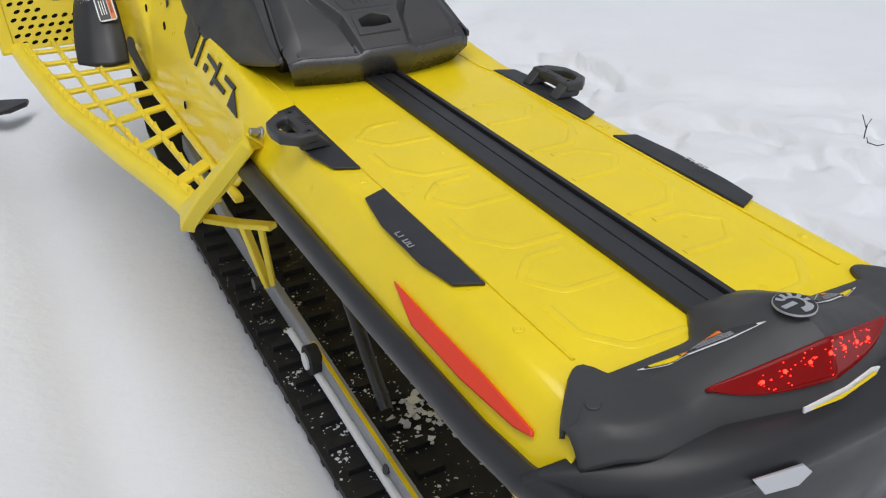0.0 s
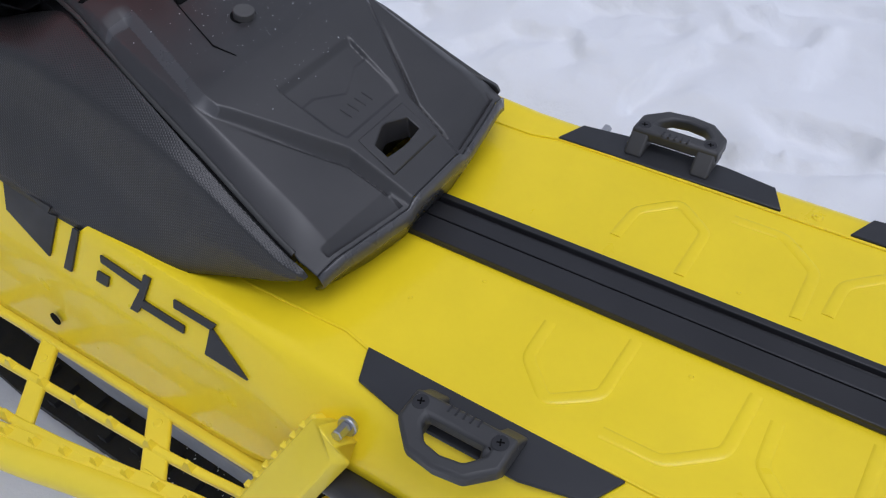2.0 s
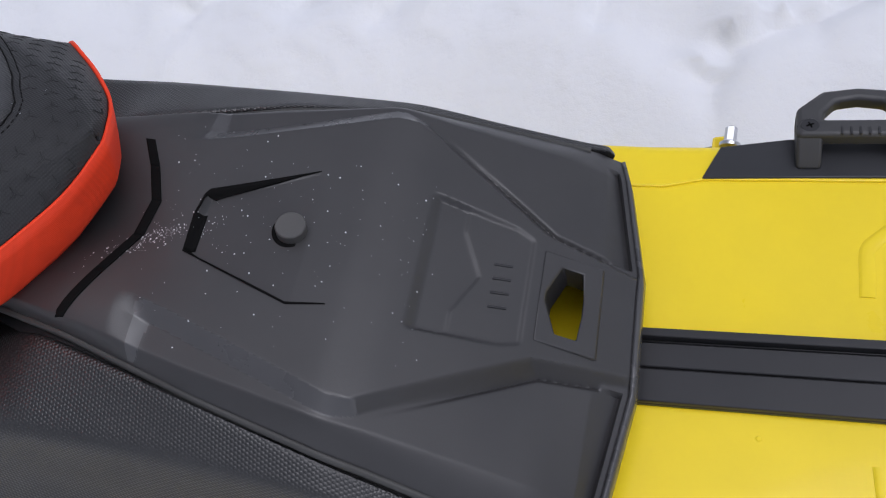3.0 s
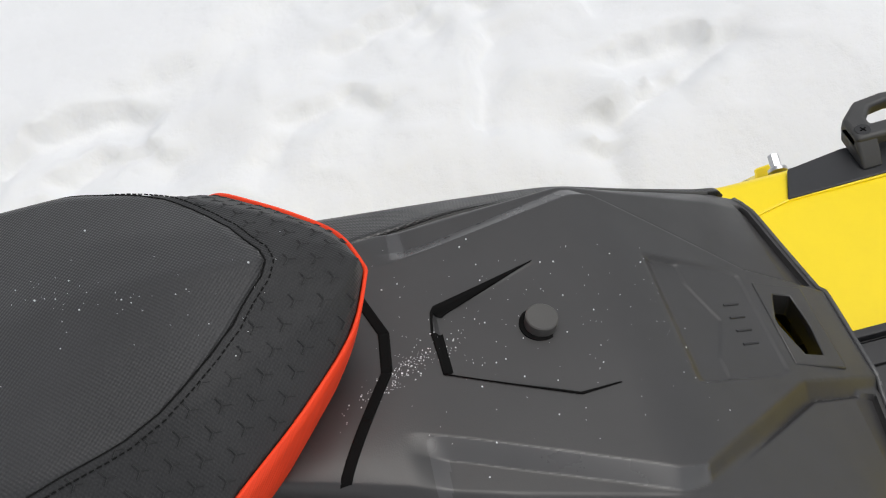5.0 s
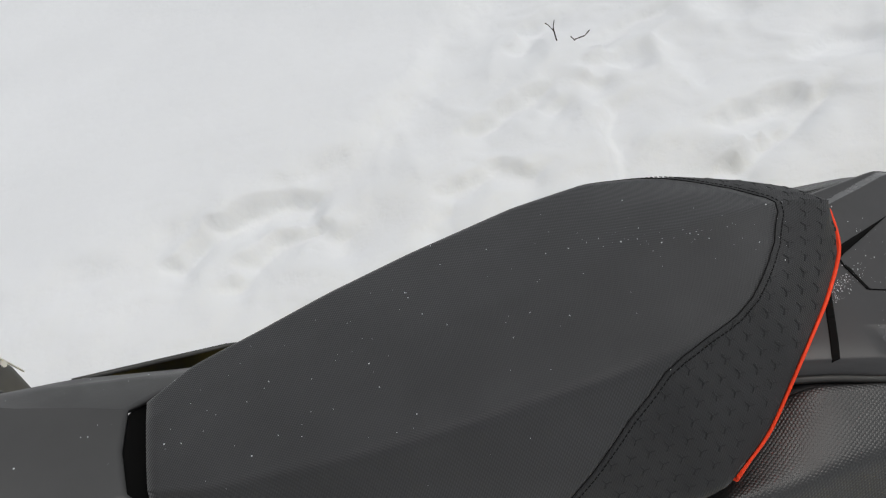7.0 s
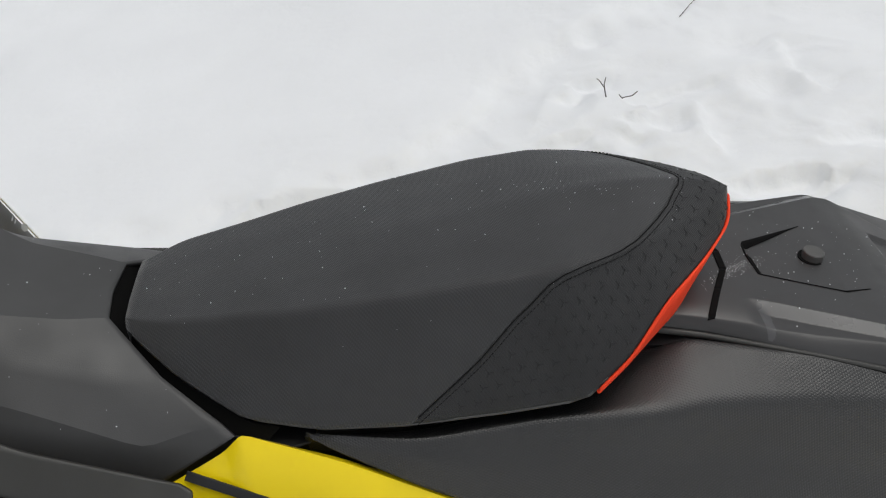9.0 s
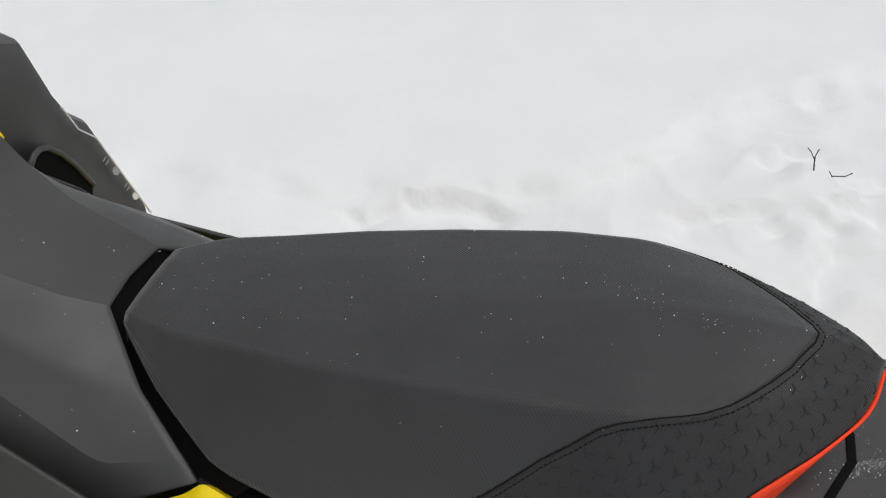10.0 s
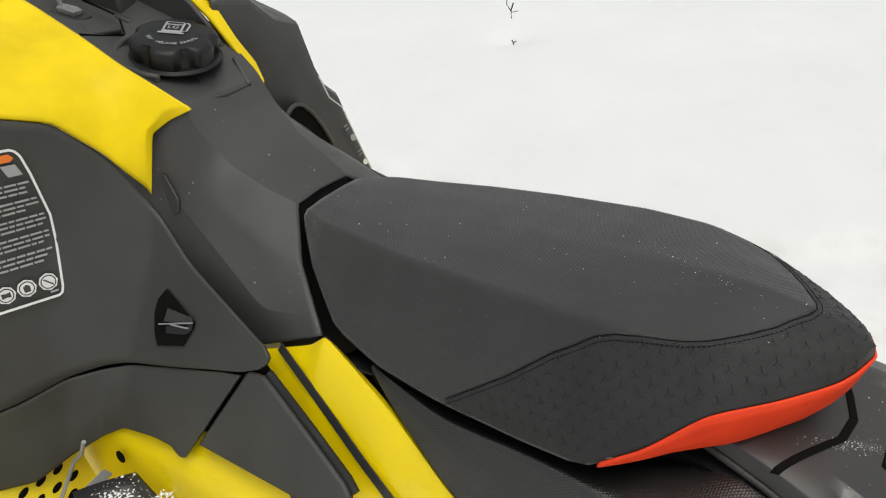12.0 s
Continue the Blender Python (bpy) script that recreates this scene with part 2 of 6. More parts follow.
def merge(chunks):
    verts, faces = [], []
    for v, f in chunks:
        k = len(verts)
        verts += list(v)
        faces += [tuple(i + k for i in q) for q in f]
    return verts, faces


def blur(a, axis, times):
    """Softens a grid of points along one axis, its two ends held."""
    a = np.moveaxis(a.copy(), axis, 0)
    for _ in range(times):
        a[1:-1] = 0.25 * a[:-2] + 0.5 * a[1:-1] + 0.25 * a[2:]
    return np.moveaxis(a, 0, axis)


def fill(rows, m):
    """Points along a polyline of control points, m steps for each span."""
    out = []
    for a, b in zip(rows[:-1], rows[1:]):
        out += [a + (b - a) * k / m for k in range(m)]
    return np.array(out + [rows[-1]])


def soft_loft(stations, mu, mv, bu, bv):
    """A dense grid through stations (each a row of 3D points), softened across (bu) and along (bv)."""
    st = np.array(stations, float)
    a = np.array([fill(r, mu) for r in st])
    a = fill(a, mv)
    return blur(blur(a, 1, bu), 0, bv)


def mirrored(half):
    """A row from its centre outwards becomes a row from the left edge to the right."""
    half = [tuple(p) for p in half]
    return half[::-1] + [(-x, y, z) for x, y, z in half[1:]]


def grid_part(name, g, mat, parent, label="", thick=0.0, smooth=50, skip=None, offset=-1.0, metres=None):
    nu, nv = g.shape[:2]
    verts = g.reshape(-1, 3)
    faces = grid_faces(nu, nv)
    if skip is not None:
        faces = [q for q in faces if not skip(verts[list(q)].mean(0))]
    me = bpy.data.meshes.new(name)
    me.from_pydata([tuple(v) for v in verts], [], faces)
    me.update()
    up = sum((p.normal[2] for p in me.polygons))
    if up < 0:
        me.flip_normals()
    me.shade_smooth()
    me.set_sharp_from_angle(angle=radians(smooth))
    if metres is not None:
        # surface coordinates in metres: along y, and the girth from one column
        girth = np.concatenate([np.zeros((nu, 1)), np.cumsum(np.linalg.norm(np.diff(g, axis=1), axis=2), axis=1)], 1)
        girth = girth - girth[:, metres:metres + 1]
        flat = np.stack([g[:, :, 1] * 1.05, girth], 2).reshape(-1, 2)
        layer = me.uv_layers.new(name="metres")
        for loop in me.loops:
            layer.data[loop.index].uv = flat[loop.vertex_index]
    ob = new(name, me)
    me.materials.append(mat)
    ob.parent = parent
    if label:
        tagged(ob, label)
    if thick:
        s = ob.modifiers.new("thickness", "SOLIDIFY")
        s.thickness, s.offset = thick, offset
    return ob


def both(build):
    """Runs a builder for the two sides of the machine: -1 is its left."""
    for side in (-1, 1):
        build(side)


def flipped(points, side):
    return [(x * -side, y, z) for x, y, z in points]


# ---- ground ----
def rise(q):
    """A smooth step from 0 to 1."""
    return 1 / (1 + math.exp(-max(-40.0, min(40.0, q))))


def bank(x, y):
    """Height of the snow: a packed lane along the machine, a churned bank beside it, smooth deep snow farther out."""
    lane = rise((x - 0.62) / 0.10)
    h = 0.045 + 0.145 * lane
    h += 0.05 * max(0.0, min(1.0, (-x - 0.55) / 0.35))
    h -= 0.03 * math.exp(-((x + 0.50) / 0.07) ** 2) + 0.02 * math.exp(-((x + 0.78) / 0.05) ** 2)
    edge = 1.18 + 0.55 * rise((1.35 - y) / 0.12) + 0.9 * rise((0.5 - y) / 0.3)
    wild = lane * rise((edge - x) / 0.06) * rise((y + 0.42) / 0.06) * rise((3.4 - y) / 0.1)
    n1 = noise.noise((x * 2.6, y * 2.6, 0.3))
    n2 = noise.noise((x * 6.5, y * 6.5, 4.1))
    n3 = noise.noise((x * 15, y * 15, 9.4))
    h += wild * (0.030 * n1 + 0.012 * n2 + 0.005 * n3)
    # the untouched snow stands a little higher behind a broken edge
    h += 0.030 * lane * rise((x - edge + 0.06 + 0.05 * n1 + 0.05 * n2 + 0.02 * n3) / 0.018) * rise((3.4 - y) / 0.1) * rise((y + 0.3) / 0.1)
    h += lane * (1 - wild) * 0.010 * n1 + 0.003 * n2 * (1 - wild)
    h += 0.05 * noise.noise((x * 0.35, y * 0.35, 7.7)) * min(1, max(0, (abs(x) + abs(y) - 1.5) / 3))
    if 0.5 < x < 3.2:
        n4 = 1 - 2 * abs(noise.noise((x * 9 + n2, y * 9, 2.2)))
        h += lane * (0.2 + wild) * 0.005 * max(0.0, n4) ** 3
    for px, py, r, d, rim in HOLLOWS:
        q = ((x - px) ** 2 + (y - py) ** 2) / r ** 2
        if q < 6:
            h -= d * math.exp(-q) - rim * d * math.exp(-((math.sqrt(q) - 1.5) ** 2) * 4)
    return h


HOLLOWS = [(1.42, 0.95, 0.12, 0.014, 0.35), (1.375, 1.05, 0.15, -0.013, 0.0), (1.22, 0.90, 0.05, 0.045, 0.2), (0.95, 1.62, 0.08, 0.030, 0.1), (1.05, 0.45, 0.09, 0.050, 0.15),
           (1.55, 0.62, 0.08, 0.035, 0.15), (0.80, 0.95, 0.07, 0.03, 0.2), (1.30, 0.62, 0.06, 0.03, 0.2), (1.72, 0.98, 0.05, 0.03, 0.1), (2.30, 2.99, 0.10, 0.028, 0.0), (2.02, 3.32, 0.06, 0.010, 0.0)]


# broken snow crusts: a line, and the way in which the snow drops beside it
CRUSTS = [((-1, 0), [(1.352, 0.95), (1.373, 0.864), (1.389, 0.761)]), ((-1, 0), [(1.197, 1.006), (1.254, 0.978), (1.267, 0.951)]), ((-1, 0), [(0.931, 0.819), (0.946, 0.771), (0.951, 0.694)]),
          ((-1, 0), [(1.057, 0.574), (1.096, 0.473), (1.062, 0.407)]), ((-1, 0), [(0.955, 1.895), (1.015, 1.850), (1.040, 1.785), (1.045, 1.715), (0.995, 1.662)]), ((-1, 0), [(1.063, 2.013), (1.139, 1.904), (1.162, 1.794), (1.136, 1.714)]),
          ((-1, 0), [(0.907, 1.47), (0.995, 1.41), (1.01, 1.32), (0.964, 1.25)]), ((-1, 0), [(1.156, 1.304), (1.217, 1.155), (1.15, 1.125)]),
          ((-1, 0), [(1.418, 1.113), (1.509, 1.069), (1.517, 1.002)]), ((0, -1), [(1.079, 0.836), (1.180, 0.846), (1.252, 0.830)]), ((0, -1), [(0.837, 1.106), (0.957, 1.077), (1.066, 1.049)]),
          ((-1, 0), [(0.740, 0.895), (0.806, 0.870), (0.866, 0.748), (0.928, 0.625)]), ((0, -1), [(1.28, 0.52), (1.38, 0.55), (1.50, 0.52)])]


def crust(x, y):
    h = 0.0
    for i, (way, line) in enumerate(CRUSTS):
        for (ax, ay), (bx, by) in zip(line[:-1], line[1:]):
            if not (min(ax, bx) - 0.2 < x < max(ax, bx) + 0.2 and min(ay, by) - 0.2 < y < max(ay, by) + 0.2):
                continue
            lx, ly = bx - ax, by - ay
            k = max(0.0, min(1.0, ((x - ax) * lx + (y - ay) * ly) / (lx * lx + ly * ly)))
            dx, dy = x - ax - k * lx, y - ay - k * ly
            s = dx * way[0] + dy * way[1] + 0.020 * noise.noise((x * 14, y * 14, 3.3)) + 0.008 * noise.noise((x * 40, y * 40, 5.1))
            t = dx * way[1] - dy * way[0]
            end = math.exp(-(t / 0.035) ** 2)
            d = 0.020 + 0.008 * (i % 3)
            q = -d * math.exp(-(s / 0.075) ** 2) * (1 - math.exp(-(s / 0.011) ** 2)) * end if s > 0 else 0.25 * d * math.exp(-(s / 0.05) ** 2) * end
            h = q if abs(q) > abs(h) else h
    return h


def axis_steps(fine, lo, hi, far, a, b):
    inner = list(np.arange(lo, a, fine)) + list(np.arange(a, b, 0.011)) + list(np.arange(b, hi + 1e-6, fine))
    hi = inner[-1]
    step, out = fine, []
    x = hi
    while x < far:
        step *= 1.22
        x += step
        out.append(x)
    step, low = fine, []
    x = lo
    while x > -far:
        step *= 1.22
        x -= step
        low.append(x)
    return low[::-1] + inner + out


gx, gy = axis_steps(0.024, -1.3, 2.9, 900, 0.70, 1.58), axis_steps(0.026, -0.6, 3.6, 900, 0.36, 2.06)
g = np.array([[(x, y, bank(x, y) + (crust(x, y) if 0.5 < x < 1.75 and 0.2 < y < 2.25 else 0.0)) for y in gy] for x in gx])
ground = grid_part("ground", g, SNOW, None, smooth=0)
ground.data.shade_smooth()
tagged(ground, "white snow, packed in a lane and churned into soft lumps beside it", "snow", kind="structure")


# ---- the snowmobile ----
sled = new("snowmobile")
tagged(sled, "yellow and black snowmobile with orange-trimmed black seat, on snow", "snowmobile")
sled.location = (0, 0, 0)
TOP = 0.60

# tunnel: one folded yellow sheet, with a flat deck, bevelled shoulders and flared front sides
def tunnel_row(y, deck, shoulder, mid, foot, knee=None):
    knee = knee or ((mid[0] + foot[0]) / 2, (mid[1] + foot[1]) / 2)
    return mirrored([(0, y, deck[1])] + [(-p[0], y, p[1]) for p in (deck, shoulder, mid, knee, foot)])


TUNNEL = [tunnel_row(0.165, (0.166, 0.600), (0.200, 0.598), (0.236, 0.545), (0.238, 0.505)),
        tunnel_row(0.930, (0.166, 0.600), (0.202, 0.598), (0.236, 0.545), (0.238, 0.500)),
        tunnel_row(1.000, (0.166, 0.600), (0.200, 0.606), (0.226, 0.555), (0.240, 0.445)),
        tunnel_row(1.360, (0.150, 0.605), (0.197, 0.640), (0.224, 0.560), (0.242, 0.445)),
        tunnel_row(1.520, (0.120, 0.650), (0.163, 0.706), (0.229, 0.550), (0.242, 0.445)),
        tunnel_row(1.570, (0.112, 0.662), (0.1455, 0.7265), (0.216, 0.582), (0.241, 0.445), (0.234, 0.535)),
        tunnel_row(1.610, (0.105, 0.673), (0.1365, 0.7480), (0.2005, 0.616), (0.241, 0.445), (0.231, 0.575)),
        tunnel_row(1.650, (0.098, 0.682), (0.1285, 0.7655), (0.1825, 0.655), (0.240, 0.445), (0.230, 0.612)),
        tunnel_row(1.686, (0.093, 0.690), (0.1225, 0.7830), (0.1710, 0.683), (0.240, 0.445), (0.231, 0.620)),
        tunnel_row(1.706, (0.092, 0.690), (0.1250, 0.7650), (0.1690, 0.682), (0.240, 0.445), (0.231, 0.620)),
        tunnel_row(1.780, (0.100, 0.680), (0.141, 0.738), (0.1720, 0.676), (0.239, 0.445), (0.232, 0.620)),
        tunnel_row(2.150, (0.090, 0.640), (0.130, 0.650), (0.165, 0.640), (0.239, 0.445), (0.232, 0.615))]
tg = soft_loft(TUNNEL, 6, 6, 1, 1)
tunnel = grid_part("tunnel", tg, YELLOW, sled, "glossy yellow painted metal tunnel with embossed hexagon ribs", thick=0.003, smooth=40)


def on_tunnel(side, y, part_y):
    """A point on the flared side, part_y 0 at the shoulder and 1 at the fold below it."""
    lo = max(i for i in range(len(TUNNEL)) if TUNNEL[i][0][1] <= y + 1e-6)
    hi = min(lo + 1, len(TUNNEL) - 1)
    k = 0 if lo == hi else (y - TUNNEL[lo][0][1]) / (TUNNEL[hi][0][1] - TUNNEL[lo][0][1])
    pt = [np.array(TUNNEL[lo][i]) * (1 - k) + np.array(TUNNEL[hi][i]) * k for i in (3, 2, 1)]
    p = pt[0] + (pt[1] - pt[0]) * part_y if part_y <= 1 else pt[1] + (pt[2] - pt[1]) * (part_y - 1)
    return Vector((p[0] * -side, y, p[2]))


# fine raised ledge along each edge of the deck
def ledge(side):
    bar("ledge", flipped([(-0.164, 0.24, TOP + 0.0005), (-0.166, 0.90, TOP + 0.0005), (-0.159, 0.93, TOP + 0.0005), (-0.161, 1.05, TOP + 0.0005)], side), 0.0035, 0.003, YELLOW, tunnel, sides=8)


both(ledge)


# embossed ribs: open hexagons in two rows
def rib(points):
    p = [Vector(q) for q in points]
    path = []
    for i, q in enumerate(p):
        if 0 < i < len(p) - 1:
            a, b = (p[i - 1] - q).normalized() * 0.008, (p[i + 1] - q).normalized() * 0.008
            path += [q + a, q + a * 0.4 + b * 0.1, q + a * 0.1 + b * 0.4, q + b]
        else:
            path.append(q)
    return path


for k in range(6):
    y0 = 0.787 - 0.0965 * k
    for side in (-1, 1):
        pts = [(-0.062, y0 + 0.000, TOP), (-0.104, y0 - 0.002, TOP), (-0.134, y0 - 0.034, TOP), (-0.107, y0 - 0.070, TOP), (-0.044, y0 - 0.070, TOP)]
        if k % 2:
            pts = [(-0.138, y0 + 0.012, TOP), (-0.138, y0 - 0.036, TOP), (-0.107, y0 - 0.073, TOP), (-0.046, y0 - 0.075, TOP)]
        bar("embossed_rib", rib(flipped(pts, side)), 0.0110, 0.0022, YELLOW, tunnel, sides=12, smooth=80)

# dark centre channel with a raised lip and a groove
strip = add("centre_channel", *merge([box_of(-0.0050, 0.60, TOP + 0.002, 0.056, 0.74, 0.004)]), BLACK_SMOOTH, sled, "black plastic channel along the deck", bevel=0.001)
for x, w, h in ((0.0195, 0.0070, 0.0085), (0.0148, 0.0012, 0.0030), (0.0035, 0.0190, 0.0045), (-0.0200, 0.0250, 0.0045)):
    bar("raised_band", [(x, 0.236, TOP + 0.003 + h / 2), (x, 0.965, TOP + 0.003 + h / 2)], w, h, BLACK_SMOOTH, strip, bevel=0.0009)


# black pads with the tie-down loops, and the pads with printed letters behind them
def front_pad(side):
    o = flipped([(-0.165, 0.902, TOP), (-0.168, 0.668, TOP), (-0.197, 0.683, TOP), (-0.207, 0.735, TOP - 0.003), (-0.207, 0.835, TOP - 0.003), (-0.197, 0.888, TOP)], side)
    plate("deck_pad", o, (0, 0, 1), 0.0035, DECAL, tunnel, "black pad with pointed ends", bevel=0.0012)


def rear_pad(side):
    o = flipped([(-0.167, 0.605, TOP), (-0.169, 0.374, TOP), (-0.198, 0.388, TOP), (-0.206, 0.44, TOP - 0.002), (-0.206, 0.53, TOP - 0.002), (-0.197, 0.592, TOP)], side)
    pad = plate("deck_pad", o, (0, 0, 1), 0.0035, DECAL, tunnel, "black pad with small grey letters", bevel=0.0012)
    # maker's mark as plain strokes
    for i in range(4):
        y = 0.5015 - 0.0090 * i
        bar("printed_stroke", flipped([(-0.1975, y, TOP + 0.0040), (-0.2045, y - 0.0010, TOP + 0.0040)], side), 0.0016, 0.0005, GREYPRINT, pad)
        if i != 1:
            bar("printed_stroke", flipped([(-0.2040, y - 0.0010, TOP + 0.0040), (-0.2040, y - 0.0065, TOP + 0.0040)], side), 0.0014, 0.0005, GREYPRINT, pad)
        if i > 1:
            bar("printed_stroke", flipped([(-0.1975, y - 0.0055, TOP + 0.0040), (-0.2045, y - 0.0065, TOP + 0.0040)], side), 0.0016, 0.0005, GREYPRINT, pad)


both(front_pad)
both(rear_pad)


# tie-down loops: a bevelled black ring whose inner bar bridges two wedge-shaped feet
def loop(side):
    z0, z1 = 0.6115, 0.6255
    outer = [(-0.190, 0.832), (-0.218, 0.832), (-0.2375, 0.812), (-0.241, 0.786), (-0.238, 0.762), (-0.219, 0.742), (-0.190, 0.742)]
    inner = [(-0.207, 0.812), (-0.214, 0.812), (-0.2265, 0.802), (-0.2295, 0.786), (-0.2265, 0.768), (-0.214, 0.757), (-0.207, 0.757)]
    n = len(outer)
    v, f = [], []
    for ring in (outer, inner):
        for z in (z0, z1):
            v += [(x * -side, y, z - (-x - 0.20) * 0.05) for x, y in ring]
    for k in range(n):
        j = (k + 1) % n
        f += [(k, j, n + j, n + k), (2 * n + k, 2 * n + j, 3 * n + j, 3 * n + k), (n + k, n + j, 3 * n + j, 3 * n + k), (k, j, 2 * n + j, 2 * n + k)]
    ring = add("tie_down_loop", v, f, BLACK, sled, "black plastic tie-down loop screwed to the deck edge", bevel=0.0035, seg=3)
    for y in (0.8225, 0.7530):
        prof = [(-0.173, 0.6030), (-0.214, 0.6030), (-0.218, 0.6150), (-0.211, 0.6235), (-0.192, 0.6235), (-0.1765, 0.6085)]
        o = [(x * -side, y - 0.0095, z) for x, z in prof]
        v, f = prism(o, (0, 1, 0), 0.019)
        add("foot", v, f, BLACK, ring, bevel=0.0028, seg=3)
        c = Vector((-0.200 * -side, y, 0.6230))
        pin("screw_recess", c, (0, 0, 1), 0.0092, 0.0006, DARK, ring, sides=24)
        pin("screw", c + Vector((0, 0, 0.0005)), (0, 0, 1), 0.0076, 0.0024, BLACK_SMOOTH, ring, sides=24, rim=0.0012)
        for turn in (0.4, 0.4 + math.pi / 2):
            d = Vector((math.cos(turn), math.sin(turn), 0)) * 0.0030
            bar("socket", [c - d + Vector((0, 0, 0.0030)), c + d + Vector((0, 0, 0.0030))], 0.0013, 0.0004, DARK, ring)
    # raised mark on the bridge as plain strokes
    for i in range(5):
        bar("embossed_stroke", flipped([(-0.1905, 0.774 + 0.0065 * i, 0.6257), (-0.1975, 0.774 + 0.0065 * i, 0.6257)], side), 0.0016, 0.0012, BLACK_SMOOTH, ring)


both(loop)

# rivets
for x, y in ((-0.179, 0.637), (0.179, 0.637), (-0.179, 1.00), (-0.10, 0.905), (-0.05, 0.86), (-0.055, 0.665), (0.05, 0.665), (-0.045, 0.5), (-0.18, 0.30), (0.18, 0.30)):
    big = abs(x) > 0.15
    r = pin("rivet", (x, y, TOP - 0.001), (0, 0, 1), 0.0055 if big else 0.0026, 0.0018, YELLOW, tunnel, sides=16, rim=0.0012)
    if big:
        pin("rivet_head", (x, y, TOP + 0.0006), (0, 0, 1), 0.0026, 0.0012, YELLOW, r, sides=12, rim=0.001)


# black edge tube under each shoulder
def edge_tube(side):
    p = flipped([(-0.242, 0.920, 0.512), (-0.246, 0.895, 0.515), (-0.246, 0.50, 0.522), (-0.246, 0.26, 0.530), (-0.243, 0.19, 0.536), (-0.228, 0.135, 0.540), (-0.19, 0.100, 0.545)], side)
    bar("edge_tube", [(x, y, z + 0.007) for x, y, z in p], 0.028, 0.030, BLACK_SMOOTH, sled, "black plastic edge guard", sides=14, smooth=80)


both(edge_tube)


# red side reflectors on the shoulders
def side_reflector(side):
    o = [on_tunnel(side, 0.466, 0.55), on_tunnel(side, 0.381, 0.54), on_tunnel(side, 0.292, 0.52), on_tunnel(side, 0.210, 0.55), on_tunnel(side, 0.206, 0.62), on_tunnel(side, 0.229, 0.72), on_tunnel(side, 0.310, 0.83), on_tunnel(side, 0.405, 0.84)]
    nrm = Vector((side * 0.84, 0, 0.54))
    plate("side_reflector", [p + nrm * 0.0015 for p in o], nrm, 0.004, REFLECTOR, tunnel, "long red reflector", bevel=0.0015)


both(side_reflector)


# dark printed graphic on the flared sides
def graphic(side):
    shapes = [[(1.326, .10), (1.255, .10), (1.259, .20), (1.247, .18), (1.262, .84), (1.326, .52)],
              [(1.224, .20), (1.216, .20), (1.229, .88), (1.240, .88)],
              [(1.190, .62), (1.174, .62), (1.176, .78), (1.192, .78)],
              [(1.186, .36), (1.130, .40), (1.128, .26), (1.119, .26), (1.127, .66), (1.074, .68), (1.074, .80), (1.130, .78), (1.134, .90), (1.144, .90), (1.132, .52), (1.185, .46)],
              [(1.089, .36), (1.037, .36), (1.041, .46), (0.994, .92), (1.046, .92), (1.043, .48), (1.088, .48)]]
    for s in shapes:
        o = [on_tunnel(side, y, max(0.02, q - 0.05)) for y, q in s]
        nrm = Vector((side * 0.93, 0, 0.36))
        v, f = prism([p + nrm * 0.0010 for p in o], nrm, 0.0022)
        add("side_graphic", v, f, DECAL, tunnel, "dark grey printed graphic", smooth=30)


both(graphic)


# ---- tail: a hump that rises to the badge, falls to the lamp and rolls into the bumper ----
def front_edge(x):
    return float(np.interp(abs(x), [0, 0.030, 0.034, 0.060, 0.074, 0.154, 0.162, 0.172, 0.184, 0.209, 0.226], [0.250, 0.250, 0.244, 0.213, 0.211, 0.209, 0.228, 0.230, 0.221, 0.195, 0.171]))


def tail_row(x):
    a = abs(x)
    k = min(1.0, a / 0.240)
    h = max(0.0, 1 - a / 0.125) ** 1.1
    f, b = front_edge(x), 0.060 * k ** 4
    lo = 0.600 - 0.030 * max(0.0, (k - 0.80) / 0.20) ** 1.3
    c = 0.050 * max(0.0, (k - 0.62) / 0.38) ** 2
    y6 = 0.112 + 0.022 * min(1, a / 0.1) + c
    y5 = y6 + 0.011 - 0.006 * max(0.0, k - 0.8) / 0.2
    y4 = max(y5 + 0.006, min(0.158 + b, f - 0.030))
    y3 = min(max(y4 + 0.004, min(0.185, f - 0.022)), f - 0.004)
    y4, y5, y6 = min(y4, f - 0.006), min(y5, f - 0.009), min(y6, f - 0.012)
    return [(x, f, lo - 0.004), (x, f - 0.001, lo + 0.006), (x, max(y3 + 0.001, f - 0.024), lo + 0.007 + 0.018 * h), (x, y3, lo + 0.008 + 0.042 * h), (x, y4, lo + 0.008 + 0.042 * h),
            (x, y5, lo + 0.006 + 0.032 * h), (x, y6, lo - 0.001 + 0.008 * h), (x, y6 - 0.008, lo - 0.017 + 0.004 * h)]


tg = np.array([fill(np.array(tail_row(x)), 4) for x in np.linspace(-0.218, 0.218, 83)])
tail = grid_part("tail_housing", blur(tg, 1, 1), BLACK, sled, "black plastic tail with badge and red lamp", thick=0.004, smooth=35)
rows = []
for x in np.linspace(-0.252, 0.252, 41):
    k = abs(x) / 0.252
    b = 0.085 * k ** 3.2
    rows.append([(x, 0.150 + 0.4 * b, 0.588 - 0.03 * k ** 4), (x, 0.112 + 0.8 * b, 0.590 - 0.034 * k ** 4), (x, 0.093 + b, 0.584 - 0.036 * k ** 4), (x, 0.084 + b, 0.573 - 0.034 * k ** 4),
                 (x, 0.081 + b, 0.560 - 0.03 * k ** 4), (x, 0.086 + b, 0.554 - 0.03 * k ** 4), (x, 0.080 + b, 0.500), (x, 0.09 + b, 0.42)])
